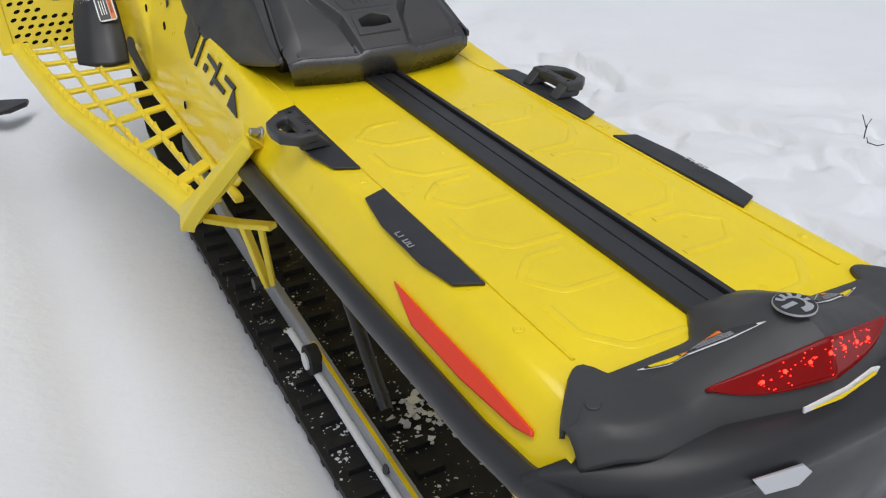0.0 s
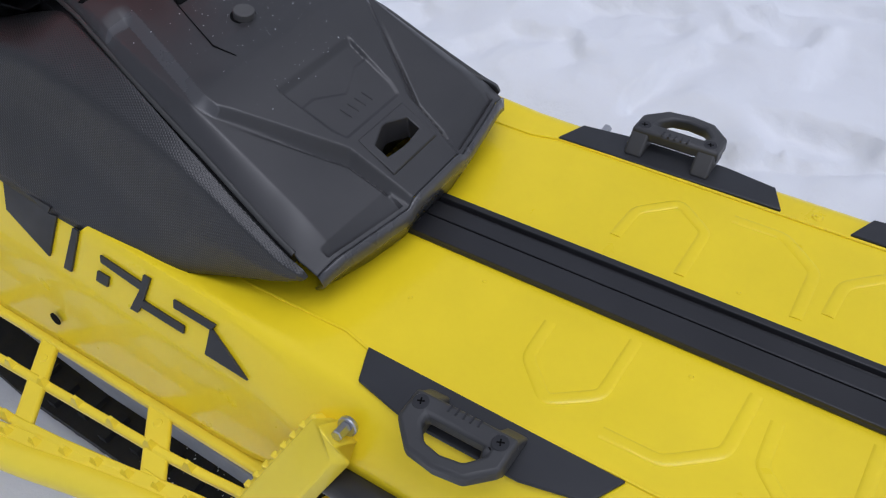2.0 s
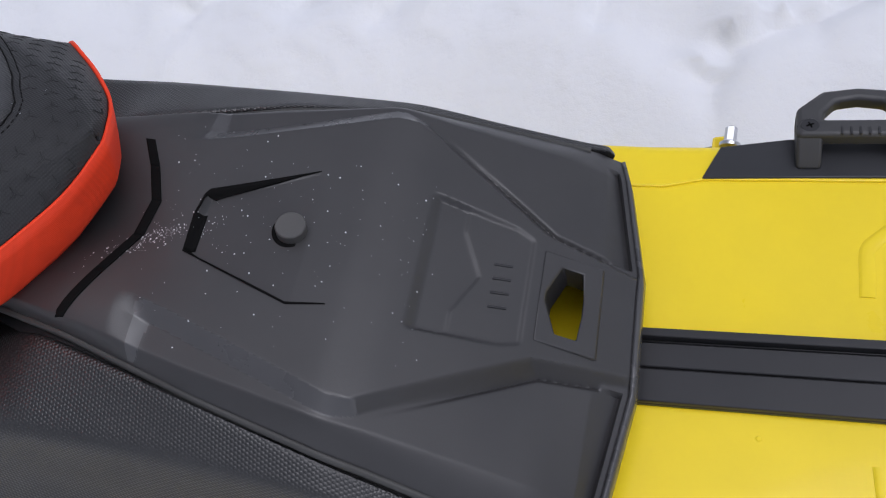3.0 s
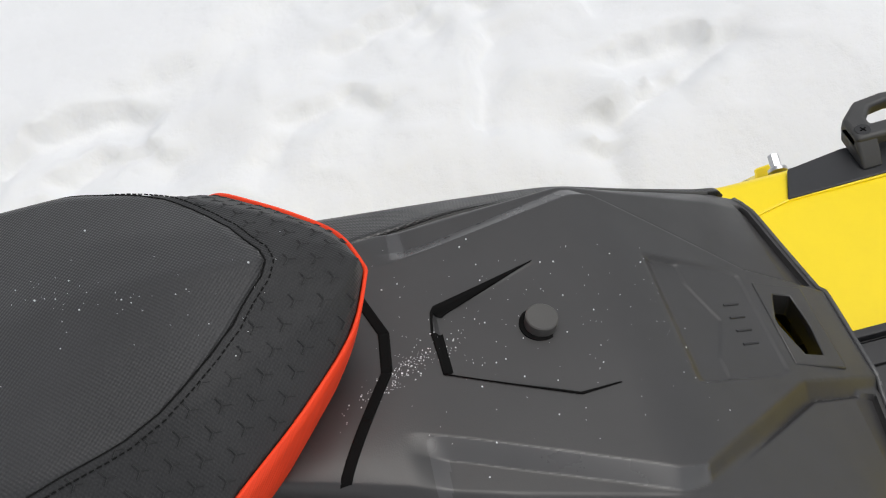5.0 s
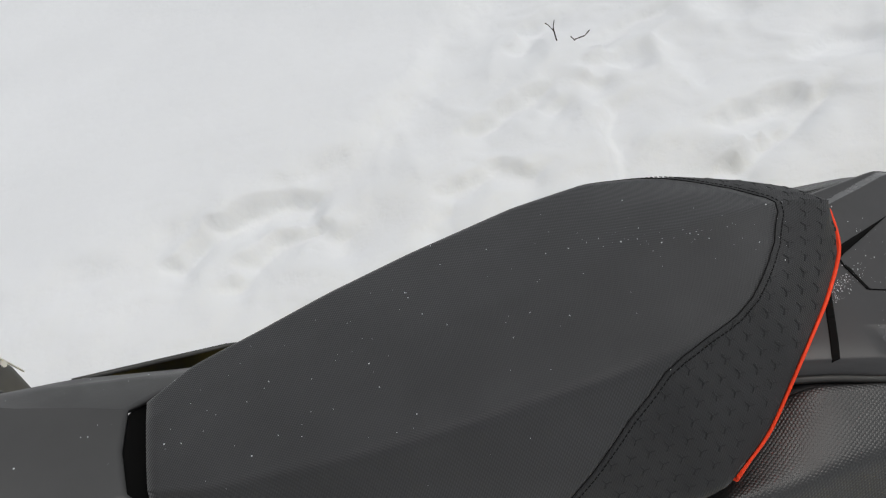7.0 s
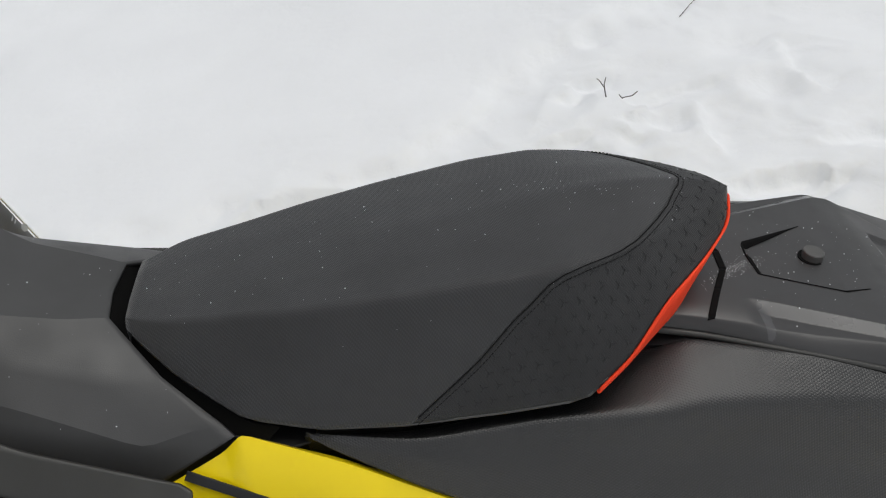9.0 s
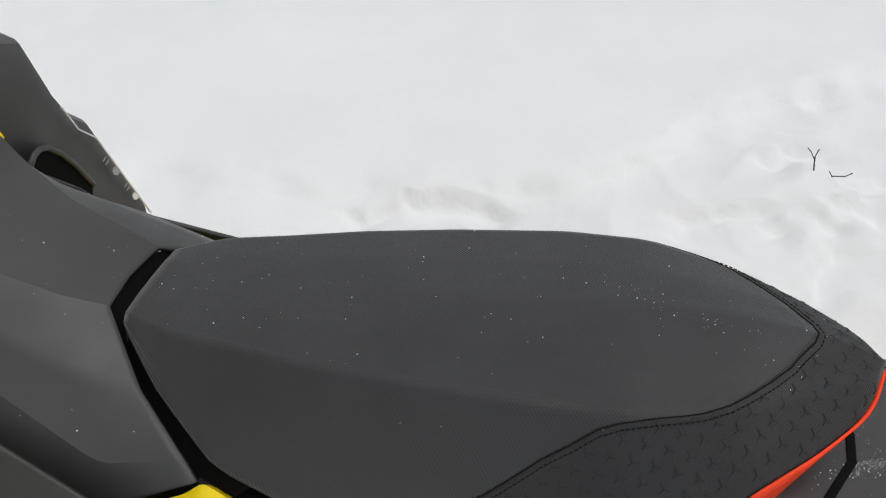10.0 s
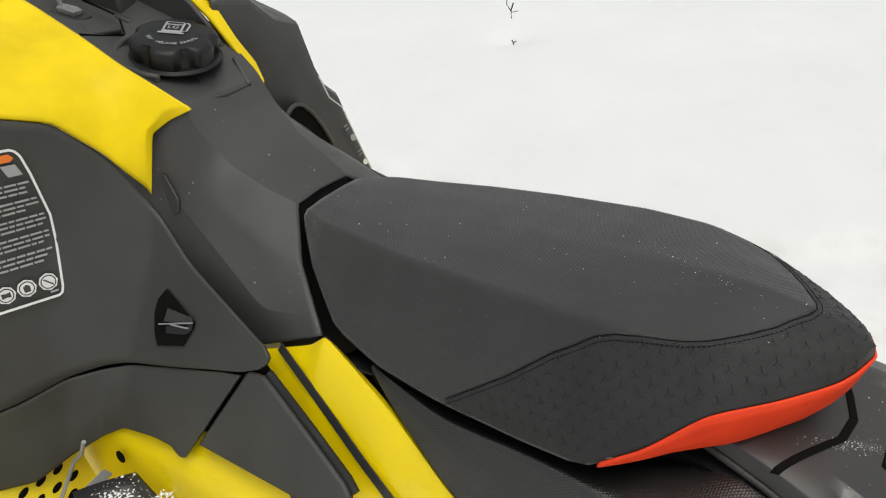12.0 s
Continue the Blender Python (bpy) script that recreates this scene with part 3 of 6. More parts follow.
bumper = grid_part("rear_bumper", soft_loft(rows, 3, 1, 1, 0), BLACK_SMOOTH, sled, "smooth black curved rear bumper", thick=0.004, smooth=40)
plate("snow_flap", [(-0.20, 0.115, 0.44), (0.20, 0.115, 0.44), (0.18, 0.06, 0.17), (-0.18, 0.06, 0.17)], (0, -1, 0), 0.005, RUBBER, sled, "black rubber snow flap")


def on_tail(x, y):
    row = fill(np.array(tail_row(x)), 4)
    return float(np.interp(-y, -row[:, 1], row[:, 2]))


# lamp: a wide, shallow V of red lens with small diodes
def lamp_pt(x, s, lift=0.0):
    k = min(1.0, abs(x) / 0.106)
    row = tail_row(x)
    a, b = np.array(row[5]) + np.array((0, 0.004, 0.002)), np.array(row[6])
    b = b * (1 - 0.9 * k ** 4) + a * 0.9 * k ** 4
    return a + (b - a) * s + np.array((0, -0.75, 0.65)) * (0.0035 + lift)


lamp_grid = np.array([[lamp_pt(x, s) for s in np.linspace(0, 1, 7)] for x in np.linspace(-0.106, 0.106, 37)])
lamp = grid_part("tail_lamp", lamp_grid, LENS, tail, "red tail lamp lens with lit diodes", thick=0.003, smooth=30)
rng = random.Random(21)
for x, s in ((-0.062, 0.55), (-0.042, 0.42), (-0.020, 0.40), (-0.002, 0.36), (0.020, 0.40), (0.042, 0.42), (0.062, 0.55)):
    pin("diode", lamp_pt(x, s, -0.0002), (0, -0.75, 0.65), 0.0017, 0.0012, LED, lamp, "glowing red diode", sides=10)
    for q in range(11):
        pin("glint", lamp_pt(x + rng.gauss(0, 0.0045), min(0.9, max(0.1, s + rng.gauss(0, 0.2))), -0.0002), (0, -0.75, 0.65), rng.uniform(0.0002, 0.0006), 0.0008, LED, lamp, sides=6)
# round badge with plain silver segments
BC = Vector((0.0, 0.163, on_tail(0, 0.163) - 0.0008))
badge = pin("round_badge", BC, (0, 0.06, 1.0), 0.0182, 0.0018, SILVER, tail, "round black and silver badge", sides=40)
pin("badge_field", BC + Vector((0, 0.06, 1.0)) * 0.0018, (0, 0.06, 1.0), 0.0174, 0.0006, BLACK_SMOOTH, badge, sides=40)
_, bs, bu_ = frame_of((0, 0.06, 1.0), (0, 1, 0))
at_badge = lambda r, a, h: BC + Vector((0, 0.06, 1.0)) * h + (bs * math.cos(a) + bu_ * math.sin(a)) * r * 0.80
for k in range(5):
    a = math.pi * (0.30 + 0.72 * k / 4)
    o = [at_badge(0.0125, a - 0.16, 0.0026), at_badge(0.0195, a - 0.13, 0.0026), at_badge(0.0195, a + 0.13, 0.0026), at_badge(0.0125, a + 0.16, 0.0026)]
    plate("badge_segment", o, (0, 0.06, 1.0), 0.0005, SILVER, badge, bevel=0)
arc = np.linspace(0.9, 5.0, 22)
o = [at_badge(0.0130 + 0.0055 * max(0.0, min(1.0, (a - 3.6) / 0.3)), a, 0.0026) for a in arc] + [at_badge(0.0100, a, 0.0026) for a in arc[::-1]]
plate("badge_segment", o, (0, 0.06, 1.0), 0.0005, SILVER, badge, bevel=0)
plate("badge_bar", [at_badge(0.003, -1.9, 0.0026), at_badge(0.0185, -0.22, 0.0026), at_badge(0.0185, 0.10, 0.0026), at_badge(0.003, 1.6, 0.0026)], (0, 0.06, 1.0), 0.0006, SILVER, badge, bevel=0)


def tail_decal(side):
    def spot(pts, up):
        return [Vector((x * -side, y, on_tail(x, y) + up)) for x, y in pts]
    top = [(-0.132, 0.1972), (-0.090, 0.1935), (-0.062, 0.1870), (-0.028, 0.1660)]
    low = [(-0.132, 0.1965), (-0.098, 0.1840), (-0.060, 0.1720), (-0.028, 0.1655)]

    def strip(name, x0, x1, q0, q1, up, mat, parent, label=""):
        """A patch that lies on the tail, between two shares of the decal's width."""
        rows = []
        for x in np.linspace(x0, x1, 19):
            a, b = [float(np.interp(x, [p[0] for p in e], [p[1] for p in e])) for e in (top, low)]
            rows.append(spot([(x, a + (b - a) * q) for q in np.linspace(q0, q1, 6)], up))
        return grid_part(name, np.array(rows), mat, parent, label, thick=0.0004)
    d = strip("tail_decal", -0.132, -0.028, 0.0, 1.0, 0.0012, WHITE, tail, "white edged pointed warning decal")
    strip("decal_field", -0.126, -0.035, 0.09, 0.91, 0.0020, DECAL, d)
    strip("decal_field", -0.122, -0.094, 0.14, 0.86, 0.0026, YELLOW_P, d)
    strip("decal_strip", -0.092, -0.060, 0.12, 0.40, 0.0026, ORANGEPRINT, d)
    for k in range(4):
        strip("printed_line", -0.091 + 0.002 * k, -0.054, 0.48 + 0.10 * k, 0.52 + 0.10 * k, 0.0026, GREYPRINT, d)
    pin("plug", (-0.190 * -side, 0.180, on_tail(-0.190, 0.180) - 0.001), (0, 0, 1), 0.007, 0.002, BLACK, tail, sides=16, rim=0.001)


both(tail_decal)
SILVER_PATCH = [(-0.112, 0.0835, 0.576), (-0.060, 0.0805, 0.571), (-0.048, 0.0795, 0.559), (-0.060, 0.0800, 0.549), (-0.096, 0.0820, 0.555)]
mark = plate("lower_badge", [(-0.047, 0.101, 0.606), (-0.046, 0.101, 0.600), (-0.006, 0.099, 0.601), (0.034, 0.100, 0.611), (0.036, 0.100, 0.617), (0.026, 0.100, 0.619), (0.000, 0.100, 0.610)], (0, -1, 0.2), 0.002, WHITE, tail, "white edged yellow decal", bevel=0.0005)
plate("decal_field", [(-0.038, 0.0985, 0.6025), (-0.008, 0.0965, 0.6030), (0.031, 0.0975, 0.6125), (0.029, 0.0975, 0.6155), (0.000, 0.0970, 0.6065)], (0, -1, 0.2), 0.0012, YELLOW_P, mark, bevel=0)
plate("silver_patch", SILVER_PATCH, (-0.15, -0.95, 0.1), 0.0025, SILVER, bumper, "pale grey reflective patch", bevel=0.0005)

# ---- storage lid: a raised centre field with chamfered edges, a hood at the rear, and lower rear corners ----
#           y      centre  side   side edge (x, z)  outer edge (x, z)
LID = np.array([(0.942, 0.6530, 0.6460, 0.125, 0.6470, 0.150, 0.6390), (0.965, 0.6690, 0.6600, 0.124, 0.6600, 0.151, 0.6480), (1.002, 0.6930, 0.6815, 0.122, 0.6820, 0.147, 0.6660),
                (1.046, 0.7190, 0.7080, 0.119, 0.7080, 0.141, 0.6910), (1.086, 0.7415, 0.7320, 0.117, 0.7315, 0.135, 0.7130), (1.108, 0.7500, 0.7450, 0.117, 0.7440, 0.132, 0.7240),
                (1.190, 0.7670, 0.7600, 0.100, 0.7590, 0.113, 0.7480), (1.280, 0.7870, 0.7795, 0.080, 0.7780, 0.086, 0.7670), (1.345, 0.7970, 0.7915, 0.066, 0.7900, 0.071, 0.7790)])
LID_Y = np.linspace(0.942, 1.345, 202)
LID_COLS = blur(np.stack([np.interp(LID_Y, LID[:, 0], LID[:, k]) for k in range(1, 7)], 1), 0, 14)
FIELD = np.array([(0.036, 0.935), (0.037, 0.948), (0.0455, 1.001), (0.104, 1.091), (0.1035, 1.105), (0.0851, 1.1586), (0.0685, 1.208), (0.0610, 1.234), (0.0560, 1.262), (0.0520, 1.350)])
POCKET = np.array([(0.018, 1.2140), (0.0485, 1.1455), (0.0300, 1.118), (-0.0400, 1.112), (-0.0485, 1.1180), (-0.0520, 1.1425), (-0.0265, 1.2145)])


def line_gap(x, y, line):
    """Distance to an open polyline."""
    best = np.full(np.shape(x), 9.0)
    for (ax, ay), (bx, by) in zip(line[:-1], line[1:]):
        lx, ly = bx - ax, by - ay
        k = np.clip(((x - ax) * lx + (y - ay) * ly) / (lx * lx + ly * ly), 0, 1)
        best = np.minimum(best, np.hypot(x - ax - k * lx, y - ay - k * ly))
    return best


def inside(x, y, ring):
    odd = np.zeros(np.shape(x), bool)
    for (ax, ay), (bx, by) in zip(ring, np.roll(ring, -1, 0)):
        odd ^= ((ay > y) != (by > y)) & (x < (bx - ax) * (y - ay) / (by - ay + 1e-12) + ax)
    return odd


def soft(q):
    q = np.clip(q, 0, 1)
    return q * q * (3 - 2 * q)


def rear_sweep(a):
    return np.interp(a, [0, 0.043, 0.125, 0.150, 0.17], [0, 0, 0.7, 1.0, 1.2])


def lid_height(x, y):
    """Height of the lid and how far a place lies outside its raised field, in chamfer widths."""
    x, y = np.asarray(x, float), np.asarray(y, float)
    a = np.abs(x)
    back = y - 0.020 * rear_sweep(a) * soft((1.0 - y) / 0.058)
    col = lambda k: np.interp(back, LID_Y, LID_COLS[:, k - 1])
    top, side_z, x3, z3, x4, z4 = (col(k) for k in range(1, 7))
    q = np.clip((a - x3) / (x4 - x3), 0, 1)
    side_z = side_z + (z3 - side_z) * np.clip((a - 0.05) / (x3 - 0.05), 0, 1) + (z4 - z3) * q ** 1.35
    out = a - np.interp(y, FIELD[:, 1], FIELD[:, 0])
    d = line_gap(a, y, FIELD) * np.sign(out)
    rear = soft((1.104 - y) / 0.020)
    width = 0.0115 - 0.0055 * rear
    k = np.clip(d / width, 0, 1)
    merge_in = soft((y - 1.220) / 0.026)
    k = k * (1 - merge_in) + np.clip(a / x4, 0, 1) ** 6 * merge_in
    h = top + (side_z - top) * (k - (k - soft(k)) * 0.4 * rear)
    # tapered groove at the foot of the hood
    fade = soft((1.085 - y) / 0.07) * soft((y - 0.958) / 0.006)
    h = h - 0.0034 * fade * np.exp(-((d - width - 0.0022) / 0.0016) ** 2)
    # sunken field in front of the finger slot
    wing_x = np.interp(y, [1.006, 1.020, 1.0725], [0.040, 0.046, 0.052])
    sunk = soft((1.0735 - y) / 0.006) * soft((y - 1.0065) / 0.004) * soft((wing_x - a) / 0.004)
    step = soft((1.052 - 0.013 * np.clip(1 - a / 0.030, 0, 1) - y) / 0.003)
    h = h - sunk * (0.0046 - 0.0012 * step - 0.0016 * soft((1.05 - y) / 0.04))
    # pocket round the knob: deepest at its front
    pit = inside(x, y, POCKET) * soft(line_gap(x, y, np.vstack([POCKET, POCKET[:1]])) / 0.0016)
    h = h - pit * 0.0045 * np.clip((y - 1.140) / 0.074, 0, 1)
    # channel along the rear edge of each corner, with a slanting face before it
    s = y - (0.942 + 0.020 * rear_sweep(a))
    span = soft((a - 0.046) / 0.003) * soft((0.134 - a) / 0.003)
    ramp_w = np.interp(a, [0.046, 0.134], [0.017, 0.007])
    h = h - 0.0055 * span * soft((s - 0.0040) / 0.0012) * np.clip(1 - (s - 0.0052) / ramp_w, 0, 1)
    return h, k, sunk


def lid_z(x, y):
    return float(lid_height(x, y)[0])


lid_y = np.linspace(1.345, 0.942, 340)
lid_u = np.linspace(-1, 1, 241)
half_w = np.interp(lid_y, LID[:, 0], LID[:, 5])
gx_, gy_ = lid_u[None, :] * half_w[:, None], np.repeat(lid_y[:, None], 241, 1)
gy_ = gy_ + 0.020 * rear_sweep(np.abs(gx_)) * soft((1.0 - gy_) / 0.058)
lid_h = lid_height(gx_, gy_)[0]
lg = np.stack([gx_, gy_, lid_h], 2)
HOLE = [(-0.025, 0.976), (-0.004, 0.974), (0.004, 0.974), (0.025, 0.976), (0.025, 0.989), (0.003, 0.997), (-0.003, 0.997), (-0.025, 0.989)]
lid = grid_part("storage_lid", lg, BLACK_LID, sled, "charcoal plastic storage lid with ribs, round knob and finger slot", thick=0.004, smooth=38,
                skip=lambda c: abs(c[0]) < 0.027 and 0.9725 < c[1] < 0.998)
# the chamfers round the raised field are smooth and glossy
lid.data.materials.append(INLAY)
centres = np.zeros(len(lid.data.polygons) * 3)
lid.data.polygons.foreach_get("center", centres)
centres = centres.reshape(-1, 3)
_, glossy, _ = lid_height(centres[:, 0], centres[:, 1])
glossy = (glossy > 0.03) & (glossy < 0.97) & (centres[:, 1] > 1.088) & (centres[:, 1] < np.minimum(1.232, 1.216 + 2 * (np.abs(centres[:, 0]) - 0.058)))
lid.data.polygons.foreach_set("material_index", glossy.astype(np.int32))
# rear wall of the box below the lid
rows = []
for r in (lg[-1, ::6],):
    top = r.copy()
    mid = np.array([[p[0] * 0.985, p[1] - 0.002, p[2] - 0.012] for p in r])
    bot = np.array([[p[0] * 0.90, p[1] + 0.016 + 0.12 * max(0, abs(p[0]) - 0.09), 0.601] for p in r])
    rear = np.array([top, mid, bot])
# rounded rim along each long edge of the lid
for side in (-1, 1):
    rim_y = np.linspace(1.335, 0.985, 36)
    rim_p = [(np.interp(y, LID[:, 0], LID[:, 5]) + 0.0005, y, np.interp(y, LID[:, 0], LID[:, 6]) - 0.0022) for y in rim_y]
    bar("lid_rim", [(side * x, y, z) for x, y, z in rim_p], 0.0055, 0.0065, GREY_PANEL, lid, sides=10, smooth=80)
grid_part("box_rear_wall", rear, INLAY, sled, "black plastic rear wall of the storage box", thick=0.003)
# finger slot: raised rectangular rim round a six-sided hole
rim_o = [(-0.034, 0.963), (0.034, 0.963), (0.034, 1.001), (-0.034, 1.001)]
tilt = lambda p, up: (p[0], p[1], 0.6705 + (p[1] - 0.966) * 0.60 + up)
v = [tilt(p, 0.0015) for p in rim_o] + [tilt(p, 0.0015) for p in HOLE] + [tilt(p, -0.004) for p in rim_o] + [tilt(p, -0.022) for p in HOLE]
f = [(0, 1, 7, 6, 5, 4), (1, 2, 8, 7), (2, 3, 11, 10, 9, 8), (3, 0, 4, 11)]
f += [(4 + k, 4 + (k + 1) % 8, 16 + (k + 1) % 8, 16 + k) for k in range(8)] + [(k, (k + 1) % 4, 12 + (k + 1) % 4, 12 + k) for k in range(4)]
add("slot_rim", v, f, BLACK_LID, lid, "rectangular rim of the finger slot", smooth=30, bevel=0.0012)
# knob in its round recess
pin("knob_seat", (0, 1.1535, 0.7560), (0, -0.22, 1), 0.0124, 0.0030, DARK, lid, sides=32)
pin("knob", (0, 1.1525, 0.7575), (0, -0.22, 1), 0.0100, 0.0085, KNOB, lid, "round grey-black release knob with a worn top", sides=40, rim=0.0007)


def lid_bar(points, w, h, mat=BLACK_LID, sides=8, lift=0.0, name="lid_rib"):
    path = []
    for a, b in zip(points[:-1], points[1:]):
        path += [(a[0] + (b[0] - a[0]) * k / 6, a[1] + (b[1] - a[1]) * k / 6) for k in range(6)]
    path.append(points[-1])
    bar(name, [(x, y, lid_z(x, y) + lift) for x, y in path], w, h, mat, lid, sides=sides, smooth=80)


# pocket round the knob: front slot and thin fading edges, their shade laid on as near-black patches
def lid_patch(name, a, b, mat, label="", side=1, lift=0.0005):
    """A thin flat field between two lines on the lid."""
    n = 9
    rows = []
    for line in (a, b):
        q = fill(np.array(line), n)
        rows.append(q)
    g = np.array([[(side * (p[0] + (r[0] - p[0]) * k), p[1] + (r[1] - p[1]) * k) for k in np.linspace(0, 1, 6)] for p, r in zip(*rows)])
    g = np.array([[(x, y, lid_z(x, y) + lift) for x, y in row] for row in g])
    return grid_part(name, g, mat, lid, label, thick=0.0006, offset=0, smooth=60)


lid_patch("pocket_slot_shade", [(0.018, 1.2150), (0.0225, 1.2125), (0.0490, 1.1450)], [(0.0165, 1.2085), (0.0190, 1.2050), (0.0480, 1.1460)], DARK, "near-black patch for the shade in a wedge-shaped slot")
lid_patch("pocket_slot_shade", [(0.002, 1.2170), (-0.0265, 1.2150)], [(0.004, 1.2105), (-0.0235, 1.2095)], DARK)
lid_patch("pocket_edge_shade", [(0.018, 1.2150), (0.002, 1.2170)], [(0.0175, 1.2135), (0.002, 1.2155)], DARK)
lid_patch("pocket_edge_shade", [(-0.0265, 1.2150), (-0.0525, 1.1420), (-0.0485, 1.1180)], [(-0.0250, 1.2140), (-0.0510, 1.1425), (-0.0480, 1.1190)], DARK)
for i in range(4):
    lid_bar([(-0.019 + 0.0105 * i, 1.030), (-0.017 + 0.0105 * i, 1.019)], 0.0022, 0.0016, BLACK_SMOOTH, 6, 0.0, "embossed_stroke")
# groove behind the seat tail: its shade laid on the lid as near-black patches
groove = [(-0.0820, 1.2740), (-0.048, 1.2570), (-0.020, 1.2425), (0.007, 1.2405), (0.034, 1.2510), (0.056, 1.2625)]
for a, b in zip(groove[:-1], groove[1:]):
    lid_patch("seat_groove_shade", [a, b], [(a[0], a[1] + 0.0066), (b[0], b[1] + 0.0066)], DARK)


# ---- side panels of the seat base ----
def base_panel(side):
    st = [[(-0.112, 1.637, 0.735), (-0.113, 1.637, 0.750), (-0.115, 1.636, 0.757), (-0.117, 1.635, 0.758), (-0.121, 1.633, 0.755)],
          [(-0.112, 1.615, 0.728), (-0.119, 1.615, 0.752), (-0.123, 1.614, 0.757), (-0.128, 1.612, 0.753), (-0.1325, 1.610, 0.744)],
          [(-0.100, 1.540, 0.712), (-0.122, 1.540, 0.744), (-0.139, 1.539, 0.751), (-0.150, 1.537, 0.736), (-0.160, 1.535, 0.707)],
          [(-0.090, 1.445, 0.725), (-0.120, 1.445, 0.748), (-0.142, 1.444, 0.757), (-0.162, 1.440, 0.722), (-0.187, 1.435, 0.668)],
          [(-0.075, 1.395, 0.730), (-0.116, 1.395, 0.748), (-0.146, 1.394, 0.757), (-0.167, 1.390, 0.712), (-0.198, 1.383, 0.641)],
          [(-0.068, 1.345, 0.745), (-0.088, 1.345, 0.757), (-0.1475, 1.345, 0.751), (-0.167, 1.344, 0.704), (-0.2025, 1.342, 0.633)],
          [(-0.082, 1.300, 0.754), (-0.089, 1.300, 0.771), (-0.1455, 1.300, 0.749), (-0.163, 1.300, 0.700), (-0.2045, 1.300, 0.628)],
          [(-0.096, 1.250, 0.746), (-0.101, 1.250, 0.762), (-0.1460, 1.250, 0.741), (-0.165, 1.250, 0.689), (-0.2040, 1.250, 0.620)],
          [(-0.113, 1.190, 0.732), (-0.117, 1.190, 0.750), (-0.1480, 1.190, 0.730), (-0.171, 1.190, 0.664), (-0.2010, 1.190, 0.612)],
          [(-0.132, 1.108, 0.702), (-0.136, 1.108, 0.719), (-0.1530, 1.108, 0.710), (-0.178, 1.110, 0.640), (-0.1930, 1.115, 0.606)],
          [(-0.142, 1.046, 0.668), (-0.145, 1.046, 0.683), (-0.157, 1.046, 0.679), (-0.171, 1.052, 0.650), (-0.176, 1.060, 0.614)],
          [(-0.150, 0.992, 0.644), (-0.153, 0.990, 0.655), (-0.162, 0.991, 0.652), (-0.166, 0.996, 0.641), (-0.166, 1.004, 0.628)],
          [(-0.152, 0.974, 0.640), (-0.155, 0.971, 0.650), (-0.161, 0.972, 0.648), (-0.163, 0.977, 0.641), (-0.162, 0.984, 0.634)],
          [(-0.153, 0.970, 0.639), (-0.155, 0.967, 0.643), (-0.159, 0.968, 0.642), (-0.160, 0.972, 0.639), (-0.159, 0.978, 0.637)]]
    g = soft_loft([flipped(r, side) for r in st], 8, 8, 1, 4)
    grid_part("seat_base_panel", g, HEX, sled, "black plastic side panel with a fine hexagonal grain", thick=0.004, metres=16)


both(base_panel)


# dark rubber seal in the joint between lid and side panel
def joint_seal(side):
    bar("joint_seal", flipped([(-0.050, 1.400, 0.730), (-0.066, 1.345, 0.744), (-0.084, 1.300, 0.752), (-0.098, 1.250, 0.742), (-0.113, 1.190, 0.727), (-0.130, 1.108, 0.698), (-0.139, 1.046, 0.666), (-0.146, 0.995, 0.640)], side), 0.016, 0.024, RUBBER, sled, "black rubber seal")


both(joint_seal)

# ---- seat ----
SEAT = [(1.774, 0.8520, 0.040, 0.850, 0.046, 0.842), (1.737, 0.8555, 0.058, 0.854, 0.079, 0.815), (1.682, 0.8590, 0.068, 0.857, 0.113, 0.782),
        (1.620, 0.8640, 0.080, 0.861, 0.126, 0.769), (1.548, 0.8700, 0.088, 0.866, 0.134, 0.766), (1.460, 0.8770, 0.094, 0.871, 0.141, 0.770),
        (1.400, 0.8810, 0.092, 0.872, 0.1455, 0.776), (1.360, 0.8825, 0.081, 0.869, 0.130, 0.801), (1.325, 0.8815, 0.066, 0.867, 0.105, 0.831),
        (1.285, 0.8755, 0.044, 0.863, 0.070, 0.837), (1.260, 0.8670, 0.026, 0.860, 0.044, 0.842), (1.246, 0.8615, 0.014, 0.858, 0.026, 0.845), (1.240, 0.8580, 0.000, 0.856, 0.000, 0.848)]
sy = np.array([s[0] for s in SEAT])[::-1]
sp = np.array([s[1:] for s in SEAT])[::-1]
dense_y = np.linspace(sy[0], sy[-1], 357)
dense_p = blur(np.stack([np.interp(dense_y, sy, sp[:, k]) for k in range(5)], 1), 0, 30)


def seat_at(u, y):
    """The cover: u from -1 (left lower edge) over 0 (middle) to 1."""
    cz, kx, kz, bx, bz = [np.interp(y, dense_y, dense_p[:, k]) for k in range(5)]
    a = abs(u)
    half = np.array([(0, cz), (kx * 0.5, cz * 0.55 + kz * 0.45 + 0.0007), (kx, kz), (kx * 0.42 + bx * 0.58 + 0.002, kz * 0.42 + bz * 0.58), (bx, bz)])
    ks = np.array([0, 0.25, 0.5, 0.78, 1.0])
    x = z = 0.0
    for d, w in ((-0.032, 0.15), (-0.016, 0.22), (0, 0.26), (0.016, 0.22), (0.032, 0.15)):
        q = a + d * min(1.0, (1 - a) * 6)
        s = -1 if q < 0 else 1
        q = min(1, abs(q))
        x += w * s * np.interp(q, ks, half[:, 0])
        z += w * np.interp(q, ks, half[:, 1])
    return np.array([x if u >= 0 else -x, y, z])


